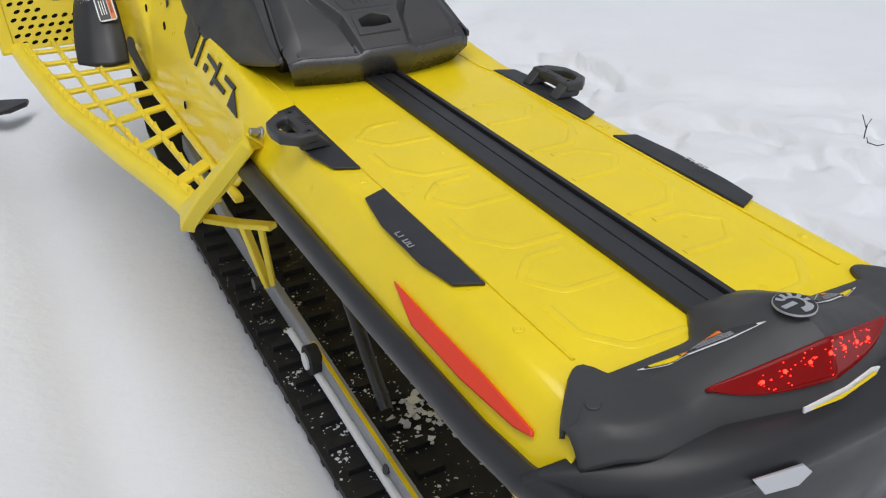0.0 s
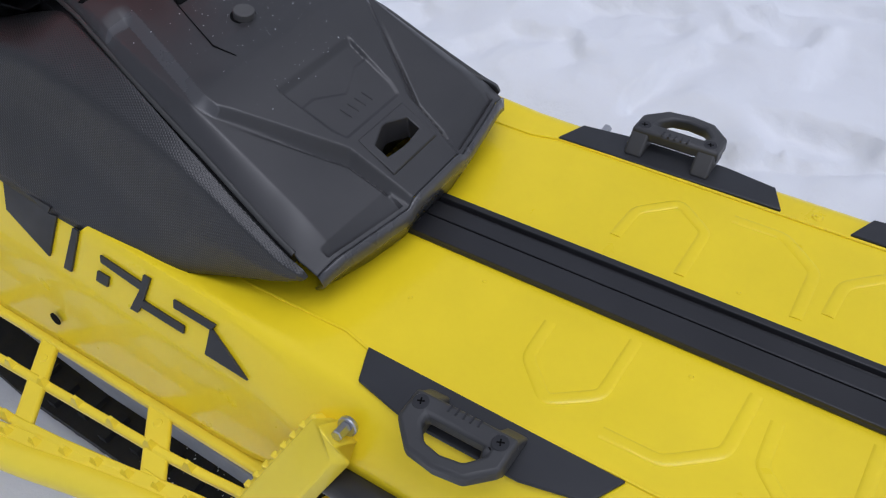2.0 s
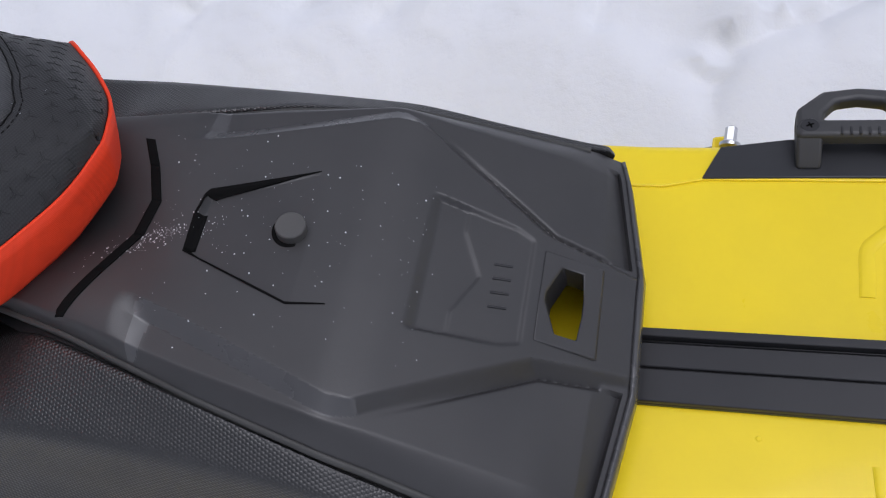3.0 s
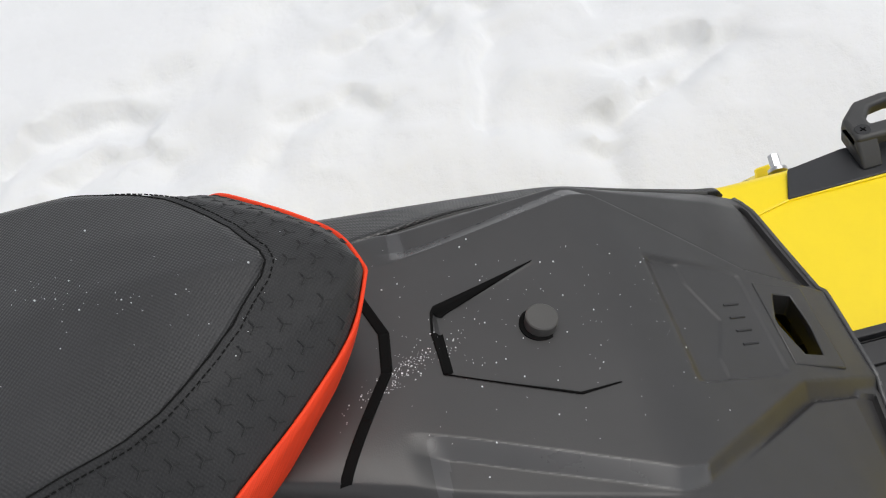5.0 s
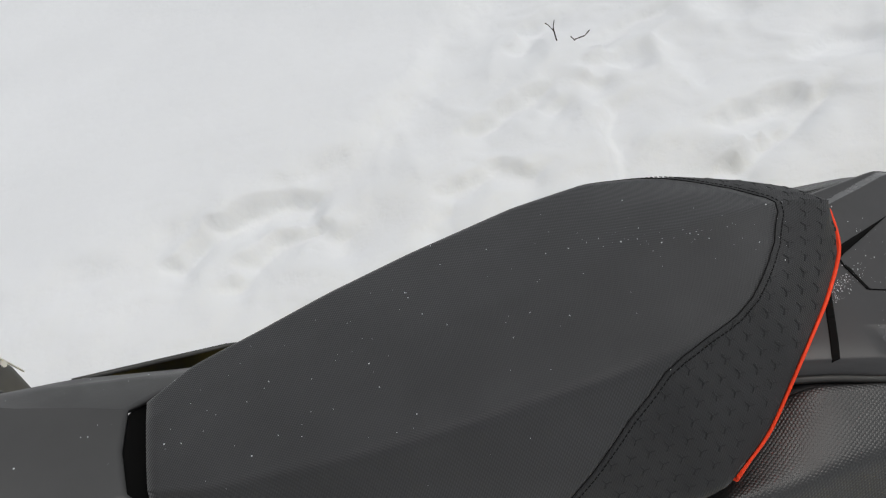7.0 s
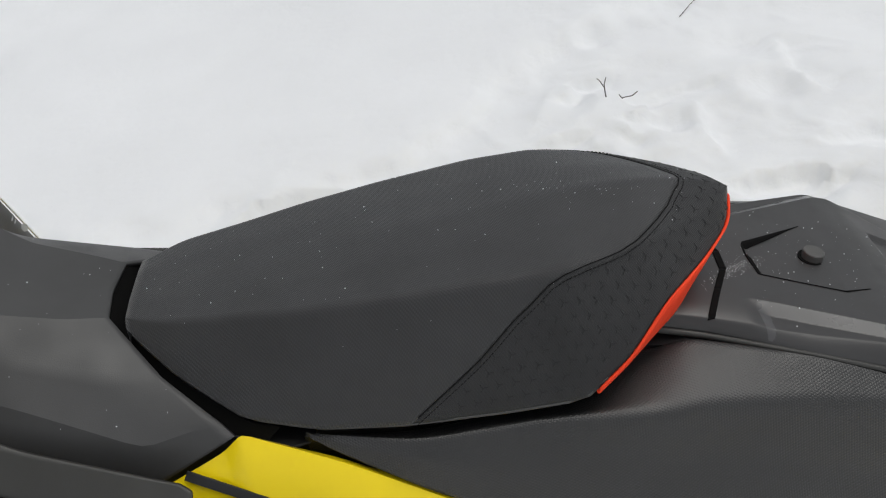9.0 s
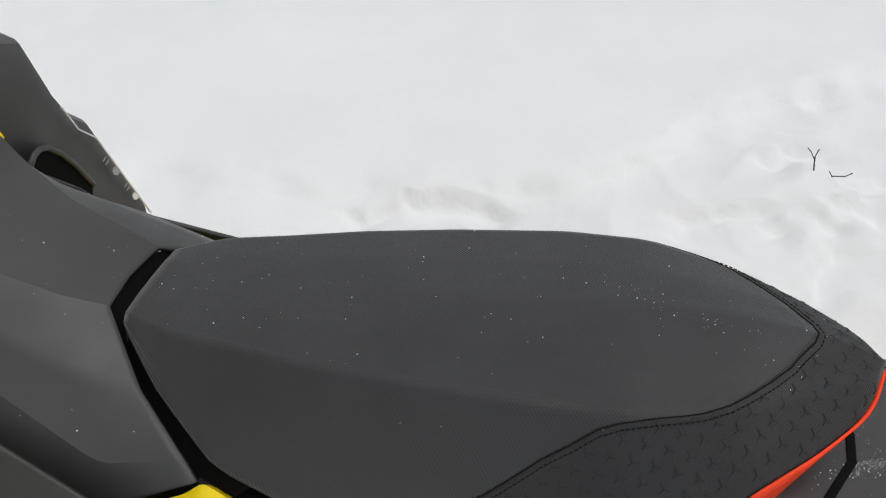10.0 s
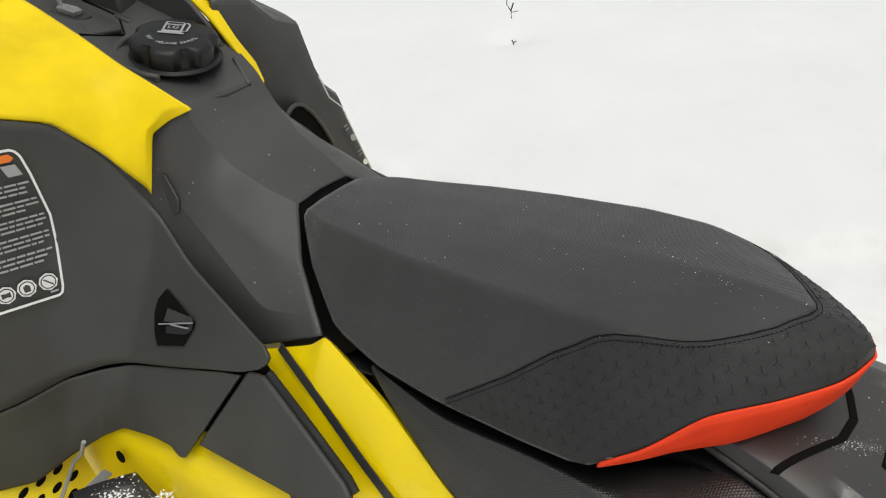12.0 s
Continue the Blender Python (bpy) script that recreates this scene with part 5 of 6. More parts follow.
# ---- side cowl: upper panel, lower panel and small corner pod ----
def side_cowl(side):
    up = [[(-0.1588, 1.7360, 0.7660), (-0.1625, 1.7275, 0.7595), (-0.1655, 1.7280, 0.7540), (-0.1700, 1.7370, 0.7455)],
          [(-0.1545, 1.7600, 0.7742), (-0.1620, 1.7600, 0.7605), (-0.1690, 1.7600, 0.7477), (-0.1752, 1.7600, 0.7363)],
          [(-0.1467, 1.8000, 0.7885), (-0.1580, 1.8000, 0.7680), (-0.1695, 1.8000, 0.7468), (-0.1805, 1.8000, 0.7267)],
          [(-0.1350, 1.8600, 0.8098), (-0.1540, 1.8600, 0.7752), (-0.1720, 1.8600, 0.7422), (-0.1888, 1.8590, 0.7115)],
          [(-0.1160, 1.9250, 0.8480), (-0.1450, 1.9240, 0.7950), (-0.1720, 1.9230, 0.7450), (-0.1972, 1.9200, 0.6985)],
          [(-0.132, 1.958, 0.902), (-0.162, 1.952, 0.850), (-0.190, 1.950, 0.785), (-0.212, 1.942, 0.696)],
          [(-0.172, 1.974, 0.955), (-0.205, 1.985, 0.880), (-0.230, 1.980, 0.790), (-0.246, 1.965, 0.693)],
          [(-0.230, 1.990, 0.980), (-0.262, 2.000, 0.900), (-0.286, 1.995, 0.800), (-0.297, 1.980, 0.686)],
          [(-0.310, 2.015, 0.998), (-0.330, 2.020, 0.910), (-0.350, 2.015, 0.800), (-0.358, 2.000, 0.690)],
          [(-0.390, 2.070, 1.005), (-0.420, 2.070, 0.920), (-0.430, 2.060, 0.800), (-0.430, 2.050, 0.700)]]
    if side > 0:
        up = up[:4]
    g = soft_loft([flipped(r, side) for r in up], 8, 7, 2, 3)
    panel = grid_part("side_panel", g, GREY_PANEL, sled, "dark grey plastic side panel with a small vent", thick=0.004)
    lo = [[(-0.1765, 1.7595, 0.7335), (-0.1980, 1.7815, 0.6945), (-0.2193, 1.8030, 0.6558), (-0.2285, 1.8130, 0.6388)],
          [(-0.1780, 1.7740, 0.7305), (-0.1995, 1.7935, 0.6915), (-0.2210, 1.8120, 0.6520), (-0.2288, 1.8190, 0.6380)],
          [(-0.1790, 1.7850, 0.7285), (-0.1960, 1.8040, 0.6975), (-0.2150, 1.8240, 0.6630), (-0.2260, 1.8350, 0.6430)],
          [(-0.1880, 1.8600, 0.7090), (-0.2020, 1.8610, 0.6865), (-0.2165, 1.8620, 0.6600), (-0.2270, 1.8640, 0.6425)],
          [(-0.1968, 1.9200, 0.6945), (-0.2090, 1.9180, 0.6740), (-0.2200, 1.9160, 0.6510), (-0.2290, 1.9150, 0.6310)],
          [(-0.2130, 1.9430, 0.6900), (-0.2240, 1.9450, 0.6630), (-0.2320, 1.9480, 0.6350), (-0.2370, 1.9500, 0.6080)],
          [(-0.247, 1.966, 0.689), (-0.256, 1.974, 0.650), (-0.262, 1.978, 0.618), (-0.264, 1.982, 0.584)],
          [(-0.298, 1.981, 0.682), (-0.300, 1.990, 0.645), (-0.302, 1.995, 0.605), (-0.302, 2.000, 0.566)],
          [(-0.359, 2.001, 0.686), (-0.358, 2.010, 0.650), (-0.356, 2.015, 0.615), (-0.354, 2.020, 0.580)],
          [(-0.431, 2.051, 0.696), (-0.430, 2.060, 0.660), (-0.428, 2.060, 0.620), (-0.426, 2.060, 0.590)]]
    if side > 0:
        lo = lo[:4]
    g = soft_loft([flipped(r, side) for r in lo], 8, 7, 0, 1)
    grid_part("lower_side_panel", g, GREY_PANEL, sled, "dark grey plastic lower side panel", thick=0.004)
    # vent: dark recess with fins
    nrm = Vector((side * COWL_N.x, 0, COWL_N.z))
    o = [Vector(p) + nrm * 0.0016 for p in flipped(VENT, side)]
    vent = plate("vent", o, nrm, 0.0012, DARK, panel, "dark triangular vent with fins", bevel=0)
    lift = lambda pts, h: [Vector(p) + nrm * h for p in flipped(pts, side)]
    plate("vent_fin", lift([(-0.1676, 1.8760, 0.7504), (-0.1600, 1.8732, 0.7641), (-0.1597, 1.8350, 0.7649), (-0.1622, 1.8330, 0.7602)], 0.0030), nrm, 0.0010, GREY_PANEL, vent, bevel=0.0004)
    plate("vent_fin", lift([(-0.1724, 1.8685, 0.7414), (-0.1690, 1.8710, 0.7477), (-0.1622, 1.8335, 0.7602), (-0.1655, 1.8325, 0.7541), (-0.1690, 1.8400, 0.7477)], 0.0030), nrm, 0.0010, BLACK_SMOOTH, vent, bevel=0.0004)
    for a, b in (((-0.1694, 1.8800, 0.7470), (-0.1618, 1.8325, 0.7609)), ((-0.1670, 1.8620, 0.7514), (-0.1652, 1.8370, 0.7547))):
        bar("vent_blade", lift([a, b], 0.0050), 0.0016, 0.0030, ALU, vent, bevel=0.0004, up=nrm)
    plate("vent_notch", lift([(-0.1666, 1.8560, 0.7522), (-0.1652, 1.8410, 0.7547), (-0.1630, 1.8420, 0.7587)], 0.0044), nrm, 0.0008, DARK, vent, bevel=0)
    # near-black pieces added for the shade behind the panel joints
    o = flipped([(-0.1300, 1.800, 0.742), (-0.180, 1.880, 0.680), (-0.200, 1.836, 0.640), (-0.192, 1.775, 0.650), (-0.150, 1.742, 0.728)], side)
    plate("joint_shade", o, (side * 0.88, 0, 0.48), 0.003, DARK, panel, bevel=0)
    if side < 0:
        bar("joint_shade", [(-0.166, 1.764, 0.728), (-0.181, 1.870, 0.702), (-0.189, 1.924, 0.6935), (-0.206, 1.956, 0.691), (-0.245, 1.978, 0.688), (-0.298, 1.994, 0.683), (-0.358, 2.014, 0.686)], 0.004, 0.018, DARK, panel)
    # corner pod
    face_ = [(-0.1732, 1.7510, 0.7399), (-0.2187, 1.7975, 0.6567), (-0.2183, 1.6650, 0.6575), (-0.2160, 1.6180, 0.6615), (-0.2140, 1.6050, 0.6652), (-0.2100, 1.5985, 0.6725), (-0.2050, 1.6010, 0.6817), (-0.2008, 1.6120, 0.6894), (-0.1898, 1.6560, 0.7095), (-0.1786, 1.7030, 0.7300), (-0.1723, 1.7300, 0.7416)]
    nrm = Vector((side * COWL_N.x, 0, COWL_N.z))
    pod = plate("corner_pod", [Vector(p) - nrm * 0.009 for p in flipped(face_, side)], nrm, 0.009, GREY_PANEL, sled, "dark grey triangular corner panel", bevel=0.0035, seg=3)
    # black bar added for the shade in the gap beside the pod
    bar("pod_gap_shade", flipped([(x + 0.0088, y - 0.0005, z - 0.0026) for x, y, z in face_[:5:-1]], side), 0.009, 0.010, RUBBER, pod, "black bar for the shade along the panel edge", sides=10, smooth=80)
    plate("pod_tab", [Vector(p) - nrm * 0.006 for p in flipped([(-0.2178, 1.669, 0.6580), (-0.2202, 1.666, 0.6540), (-0.2202, 1.637, 0.6540), (-0.2170, 1.633, 0.6600)], side)], nrm, 0.004, GREY_PANEL, pod, bevel=0.0008)
    # pinstripe on the flared yellow side
    path = [Vector(p) + Vector((side * 0.0018, 0, 0.0008)) for p in flipped([(-0.1355, 1.738, 0.7505), (-0.145, 1.701, 0.732), (-0.156, 1.658, 0.710), (-0.167, 1.617, 0.689), (-0.176, 1.579, 0.670), (-0.1905, 1.522, 0.640), (-0.204, 1.470, 0.613)], side)]
    bar("pinstripe", path, 0.0015, 0.009, DECAL, tunnel, "dark pinstripe", up=(-side * 0.4, 0, 0.9))
    return panel


left_panel = side_cowl(-1)
side_cowl(1)

# right-hand fairing: a deep dark housing with an arched air opening and a labelled outer wing
EDGE = [(0.075, 1.012), (0.132, 0.997), (0.168, 0.963), (0.206, 0.947), (0.225, 0.882), (0.241, 0.848), (0.262, 0.829), (0.290, 0.755), (0.316, 0.690), (0.318, 0.600)]


deep = []
for k, (x, z) in enumerate(EDGE):
    inner = (min(0.085 + 0.018 * k, x - 0.01), 2.014, max(0.60, z - 0.06 - 0.004 * k))
    deep.append([inner, ((inner[0] + x) / 2, 2.004, (inner[2] + z) / 2 + 0.004), (x, 2.000, z), (x + 0.020, 2.050, z + 0.004), (x + 0.05, 2.25, z + 0.03)])
fairing = grid_part("side_fairing", soft_loft(deep, 5, 5, 1, 0), BLACK, sled, "dark grey side fairing with an arched air opening", thick=0.005, smooth=24)
arch = [(0.146, 1.997, 0.832), (0.152, 1.996, 0.842), (0.161, 1.996, 0.848), (0.171, 1.996, 0.849), (0.182, 1.996, 0.844), (0.196, 1.996, 0.829), (0.211, 1.996, 0.806), (0.229, 1.997, 0.770)]
opening = plate("air_opening", arch + [(0.215, 1.997, 0.745), (0.150, 1.997, 0.790)], (0, -1, 0.2), 0.003, DARK, fairing, "dark arched air opening", bevel=0)
bar("opening_rim", [(x, y - 0.004, z + 0.001) for x, y, z in arch], 0.006, 0.007, BLACK, opening, sides=8, smooth=80)
bar("label_border", [(0.219, 1.992, 0.872), (0.233, 1.992, 0.838), (0.255, 1.992, 0.816), (0.283, 1.992, 0.745), (0.309, 1.992, 0.680)], 0.0015, 0.0016, WHITE, fairing, "thin white label border")
for x, z, r, print_ink in ((0.271, 0.763, 0.0050, GREYPRINT), (0.291, 0.716, 0.0045, WHITE)):
    pin("pictogram", (x, 1.993, z), (-0.2, -1, 0.2), r, 0.0012, print_ink, fairing, sides=16)
for x, z in ((0.2600, 0.785), (0.2630, 0.779), (0.2820, 0.737), (0.2845, 0.731)):
    bar("print_line", [(x - 0.0035, 1.994, z - 0.001), (x + 0.0035, 1.994, z + 0.001)], 0.0008, 0.0010, GREYPRINT, fairing)


# ---- running boards: open yellow grid with teeth ----
def board_edge(y):
    return -float(np.interp(y, [0.985, 1.13, 1.22, 1.36, 1.52, 1.85, 1.96], [0.310, 0.336, 0.358, 0.385, 0.418, 0.449, 0.455]))


INNER_BAR = [(0.985, 0.270), (1.065, 0.279), (1.27, 0.288), (1.40, 0.294), (1.52, 0.302), (1.62, 0.314), (1.80, 0.325), (1.96, 0.332)]
MID_BAR = [(1.10, 0.312), (1.212, 0.330), (1.36, 0.344), (1.50, 0.358), (1.836, 0.375), (1.96, 0.380)]


def running_board(side):
    board = new("running_board")
    board.parent = sled
    tagged(board, "yellow openwork running board with raised teeth")
    ys = np.linspace(0.975, 1.96, 18)
    bar("outer_tube", flipped([(board_edge(y), y, 0.428) for y in ys], side), 0.034, 0.034, YELLOW_FRAME, board, sides=16, smooth=80)
    bar("tube_flange", flipped([(board_edge(y) + 0.016, y, 0.4395) for y in ys], side), 0.016, 0.006, YELLOW_FRAME, board, bevel=0.002)
    bar("inner_rail", flipped([(-0.2415 - 0.014 * max(0.0, y - 1.3), y, 0.437) for y in ys], side), 0.015, 0.012, YELLOW_FRAME, board, bevel=0.003)
    for line in (INNER_BAR, MID_BAR):
        yy = np.linspace(line[0][0], 1.96, 20)
        xx = np.interp(yy, [p[0] for p in line], [p[1] for p in line])
        bar("lengthwise_bar", flipped([(-x, y, 0.4385) for x, y in zip(xx, yy)], side), 0.0095, 0.010, YELLOW_FRAME, board, bevel=0.0025)
    for y_in, y_out, w in ((1.137, 1.062, 0.026), (1.312, 1.222, 0.022), (1.425, 1.372, 0.021), (1.520, 1.482, 0.020), (1.610, 1.585, 0.019), (1.700, 1.690, 0.018), (1.790, 1.790, 0.018), (1.880, 1.885, 0.018)):
        a, b = Vector((-0.240, y_in, 0.4375)), Vector((board_edge(y_out), y_out, 0.4375))
        cross = bar("cross_bar", flipped([a, a.lerp(b, 0.5), b], side), w, 0.008, YELLOW_FRAME, board, bevel=0.0025)
        # flared root where the bar meets the outer tube
        way, back_ = (b - a).normalized(), Vector((0, 1, 0))
        root = [b + back_ * (w / 2 + 0.020), b - way * 0.030 + back_ * (w / 2 - 0.002), b - way * 0.030 - back_ * (w / 2 - 0.002), b - back_ * (w / 2 + 0.016)]
        plate("gusset", [Vector(p) + Vector((0, 0, 0.0008)) for p in flipped(root, side)], (0, 0, 1), 0.0035, YELLOW_FRAME, cross, bevel=0.001)
        for q in (0.22, 0.80):
            pin("dimple", Vector(flipped([a.lerp(b, q)], side)[0]) + Vector((0, 0, 0.0035)), (0, 0, 1), 0.0052, 0.0014, YELLOW_FRAME, cross, sides=12, rim=0.001)
    tooth_v = [(-0.0045, -0.0065, 0), (0.0045, -0.0065, 0), (0.0045, 0.0065, 0), (-0.0045, 0.0065, 0), (-0.002, -0.0025, 0.0095), (0.002, -0.0025, 0.0095), (0.002, 0.0025, 0.0095), (-0.002, 0.0025, 0.0095)]
    tooth_me = mesh_of("tooth", tooth_v, [(0, 1, 2, 3), (4, 5, 6, 7), (0, 1, 5, 4), (1, 2, 6, 5), (2, 3, 7, 6), (3, 0, 4, 7)], 0)
    tooth_me.materials.append(YELLOW_FRAME)
    spots = [(-float(np.interp(y, [p[0] for p in line], [p[1] for p in line])), y, 0.4425) for line, y0 in ((INNER_BAR, 1.055), (MID_BAR, 1.26)) for y in np.arange(y0, 1.93, 0.052)]
    spots += [(board_edge(y) + 0.016, y, 0.4415) for y in np.arange(1.03, 1.93, 0.036)]
    for p in flipped(spots, side):
        tooth = new("tooth", tooth_me)
        tooth.parent, tooth.location = board, p
    # end bracket from the deck corner down to the outer tube
    beam = [(-0.232, 0.884, 0.576), (-0.238, 0.888, 0.570), (-0.262, 0.912, 0.530), (-0.300, 0.950, 0.466), (-0.320, 0.972, 0.432), (-0.324, 0.980, 0.420)]
    drop = 0.034 if side > 0 else 0.0
    beam = [(x, y, z - drop) for x, y, z in beam]
    end = bar("end_bracket", flipped(beam, side), 0.044, 0.022, YELLOW_FRAME, board, "yellow end bracket", bevel=0.007, up=(-side * 0.6, -0.5, 0.6))
    bar("bracket_fold", flipped([(x + 0.018, y + 0.020, z - 0.004) for x, y, z in beam[1:5]], side), 0.010, 0.030, YELLOW_FRAME, end, bevel=0.003, up=(-side * 0.6, -0.5, 0.6))
    b = pin("bolt", flipped([(-0.224, 0.880, 0.580 - 0.3 * drop)], side)[0], (side * 0.9, -0.1, 0.3), 0.009, 0.004, STEEL, end, "zinc bolt", sides=16, rim=0.001)
    pin("bolt_tip", flipped([(-0.228, 0.880, 0.582 - 0.3 * drop)], side)[0], (side * 0.9, -0.1, 0.3), 0.0052, 0.014, STEEL, b, sides=6, rim=0.001)
    # saw-toothed upper edge of the bracket
    for k in range(9):
        q = 0.10 + 0.085 * k
        p = Vector(beam[1]).lerp(Vector(beam[4]), q) + Vector((0.010, 0.024, 0.006))
        v, f = box_of(p.x * -side, p.y, p.z, 0.007, 0.007, 0.008)
        add("bracket_tooth", v, f, YELLOW_FRAME, end, smooth=0, bevel=0.0015)
    if side > 0:
        return
    # hanger below the bracket
    bar("hanger", flipped([(-0.300, 0.975, 0.420), (-0.250, 0.960, 0.405), (-0.215, 0.900, 0.420)], side), 0.018, 0.010, YELLOW_FRAME, board, bevel=0.002)
    bar("hanger_arm", flipped([(-0.245, 0.962, 0.405), (-0.205, 1.000, 0.255)], side), 0.010, 0.016, YELLOW_FRAME, board, bevel=0.002)
    bar("hanger_arm", flipped([(-0.225, 0.935, 0.410), (-0.200, 0.985, 0.265)], side), 0.010, 0.012, YELLOW_FRAME, board, bevel=0.002)
    pin("hanger_bolt", flipped([(-0.212, 1.005, 0.262)], side)[0], (side, 0, 0), 0.011, 0.016, BLACK_SMOOTH, board, sides=12)
    # toe panel with slots
    toe = [(-0.240, 1.960, 0.425), (-0.470, 1.960, 0.425), (-0.480, 2.050, 0.640), (-0.240, 2.050, 0.640)]
    tp = plate("toe_panel", flipped(toe, side), (0, -0.92, 0.39), 0.004, YELLOW_FRAME, board, "yellow perforated toe panel", bevel=0.001)
    on_toe = lambda x, z: Vector(flipped([(x, 1.960 + (z - 0.425) * 0.42 - 0.0044, z)], side)[0])
    for j in range(9):
        for i in range(9):
            x, z = -0.262 - 0.022 * i - 0.011 * (j % 2), 0.440 + 0.0165 * j
            if x < -0.455 or (j > 3 and 2 < i < 6):
                continue
            o = [on_toe(x + 0.0065 * math.cos(radians(a)) + 0.003 * math.sin(radians(a)), z + 0.0042 * math.sin(radians(a))) for a in range(0, 360, 36)]
            plate("slot", o, (0, -0.92, 0.39), 0.0006, DARK, tp, bevel=0)
    for z in (0.53, 0.60):
        o = [on_toe(-0.345 + 0.022 * math.cos(radians(a)), z + 0.010 * math.sin(radians(a))) for a in range(0, 360, 30)]
        plate("slot", o, (0, -0.92, 0.39), 0.0006, DARK, tp, bevel=0)
    bar("toe_edge", flipped([(-0.475, 1.958, 0.42), (-0.487, 2.05, 0.65)], side), 0.03, 0.02, YELLOW_FRAME, board, bevel=0.004)


both(running_board)

# side sheet of the footwell with round holes, and stiffening creases
def side_sheet(side):
    for y, z in ((1.9225, 0.592), (1.50, 0.607), (1.355, 0.610), (1.28, 0.487)):
        pin("hole", flipped([(-0.2385, y, z)], side)[0], (side, 0, 0.1), 0.0075, 0.0012, DARK, tunnel, sides=18)


both(side_sheet)


# black boot guard in the footwell, dusted with snow, with a warning label
def guard(side):
    st = [[(-0.246, 1.885, 0.595), (-0.262, 1.890, 0.600), (-0.285, 1.905, 0.600), (-0.300, 1.925, 0.590)],
          [(-0.246, 1.800, 0.540), (-0.275, 1.800, 0.548), (-0.310, 1.815, 0.545), (-0.335, 1.845, 0.530)],
          [(-0.250, 1.730, 0.480), (-0.285, 1.728, 0.486), (-0.325, 1.745, 0.484), (-0.352, 1.775, 0.475)],
          [(-0.256, 1.700, 0.446), (-0.290, 1.690, 0.446), (-0.330, 1.705, 0.446), (-0.356, 1.735, 0.446)]]
    gd = grid_part("boot_guard", soft_loft([flipped(r, side) for r in st], 6, 6, 3, 3), BLACK_SMOOTH, sled, "glossy black boot guard dusted with snow", thick=0.005)
    m = face(flipped([(-0.273, 1.790, 0.5385)], side)[0], (0, -0.76, -0.65), (-side, 0, 0.15))
    at = lambda pts, h: [m @ Vector((x, y, h)) for x, y in pts]
    n = m.to_3x3() @ Vector((0, 0, 1))
    lb_ = plate("warning_label", at([(-0.026, -0.019), (0.026, -0.019), (0.030, -0.017), (0.032, -0.013), (0.032, 0.013), (0.030, 0.017), (0.026, 0.019), (-0.026, 0.019), (-0.030, 0.017), (-0.032, 0.013), (-0.032, -0.013), (-0.030, -0.017)], 0.004), n, 0.001, WHITE, gd, "small white, orange and black warning label", bevel=0.0005)
    plate("label_field", at([(-0.028, -0.016), (0.028, -0.016), (0.028, 0.006), (-0.028, 0.006)], 0.0052), n, 0.0004, BLACK_SMOOTH, lb_, bevel=0)
    plate("label_field", at([(-0.028, 0.007), (0.028, 0.007), (0.028, 0.016), (-0.028, 0.016)], 0.0052), n, 0.0004, ORANGEPRINT, lb_, bevel=0)
    letters("printed_letters", "WARNING", 0.0075, m @ Matrix.Translation((-0.002, 0.0115, 0.0058)), DECAL, lb_)
    for i in range(3):
        plate("printed_line", at([(-0.021, -0.011 + 0.005 * i), (0.016, -0.011 + 0.005 * i), (0.016, -0.009 + 0.005 * i), (-0.021, -0.009 + 0.005 * i)], 0.0057), n, 0.0003, WHITE, lb_, bevel=0)
    rng = random.Random(7)
    chunks = []
    spot_at = lambda k, q: flipped([(-0.250 - 0.08 * q, 1.885 - 0.13 * k + 0.02 * q, 0.602 - 0.090 * k)], side)[0]
    for _ in range(420):
        chunks.append(crumb(spot_at(rng.random() * 0.6, rng.random()), 0.0004 + 0.0016 * rng.random() ** 3, rng))
    for _ in range(16):
        k0, q0 = rng.gauss(0.36, 0.13), rng.gauss(0.45, 0.22)
        for _ in range(rng.randrange(20, 80)):
            chunks.append(crumb(spot_at(k0 + rng.gauss(0, 0.045), q0 + rng.gauss(0, 0.07)), 0.0006 + 0.0022 * rng.random() ** 2, rng))
    sn = add("snow_dust", *merge(chunks), FLAKE, gd, "crumbs of snow")
    tagged(sn, kind="stuff")


guard(-1)
bar("cable", [(-0.262, 1.945, 0.622), (-0.264, 1.955, 0.602), (-0.268, 1.975, 0.580), (-0.285, 1.985, 0.545), (-0.300, 1.982, 0.530)], 0.005, 0.005, ALU, sled, "thin grey cable in the footwell", sides=8, smooth=80)
plate("cable_bracket", [(-0.262, 1.925, 0.590), (-0.260, 1.912, 0.588), (-0.275, 1.935, 0.560), (-0.292, 1.962, 0.525), (-0.302, 1.968, 0.522), (-0.298, 1.968, 0.540)], (0.1, -0.7, 0.7), 0.006, ALU, sled, "snowy grey metal bracket in the footwell", bevel=0.002)
bar("boot_hook", [(-0.252, 1.668, 0.500), (-0.256, 1.640, 0.490), (-0.252, 1.600, 0.468), (-0.250, 1.565, 0.452)], 0.016, 0.022, BLACK_SMOOTH, sled, "black hook beside the running board", sides=10, smooth=80)
plate("ski", [(-0.560, 2.560, 0.066), (-0.490, 2.566, 0.066), (-0.440, 2.604, 0.066), (-0.430, 2.640, 0.066), (-0.463, 2.652, 0.066), (-0.570, 2.690, 0.066)], (0, 0, 1), 0.016, BLACK_SMOOTH, sled, "black plastic ski in the snow", bevel=0.006)

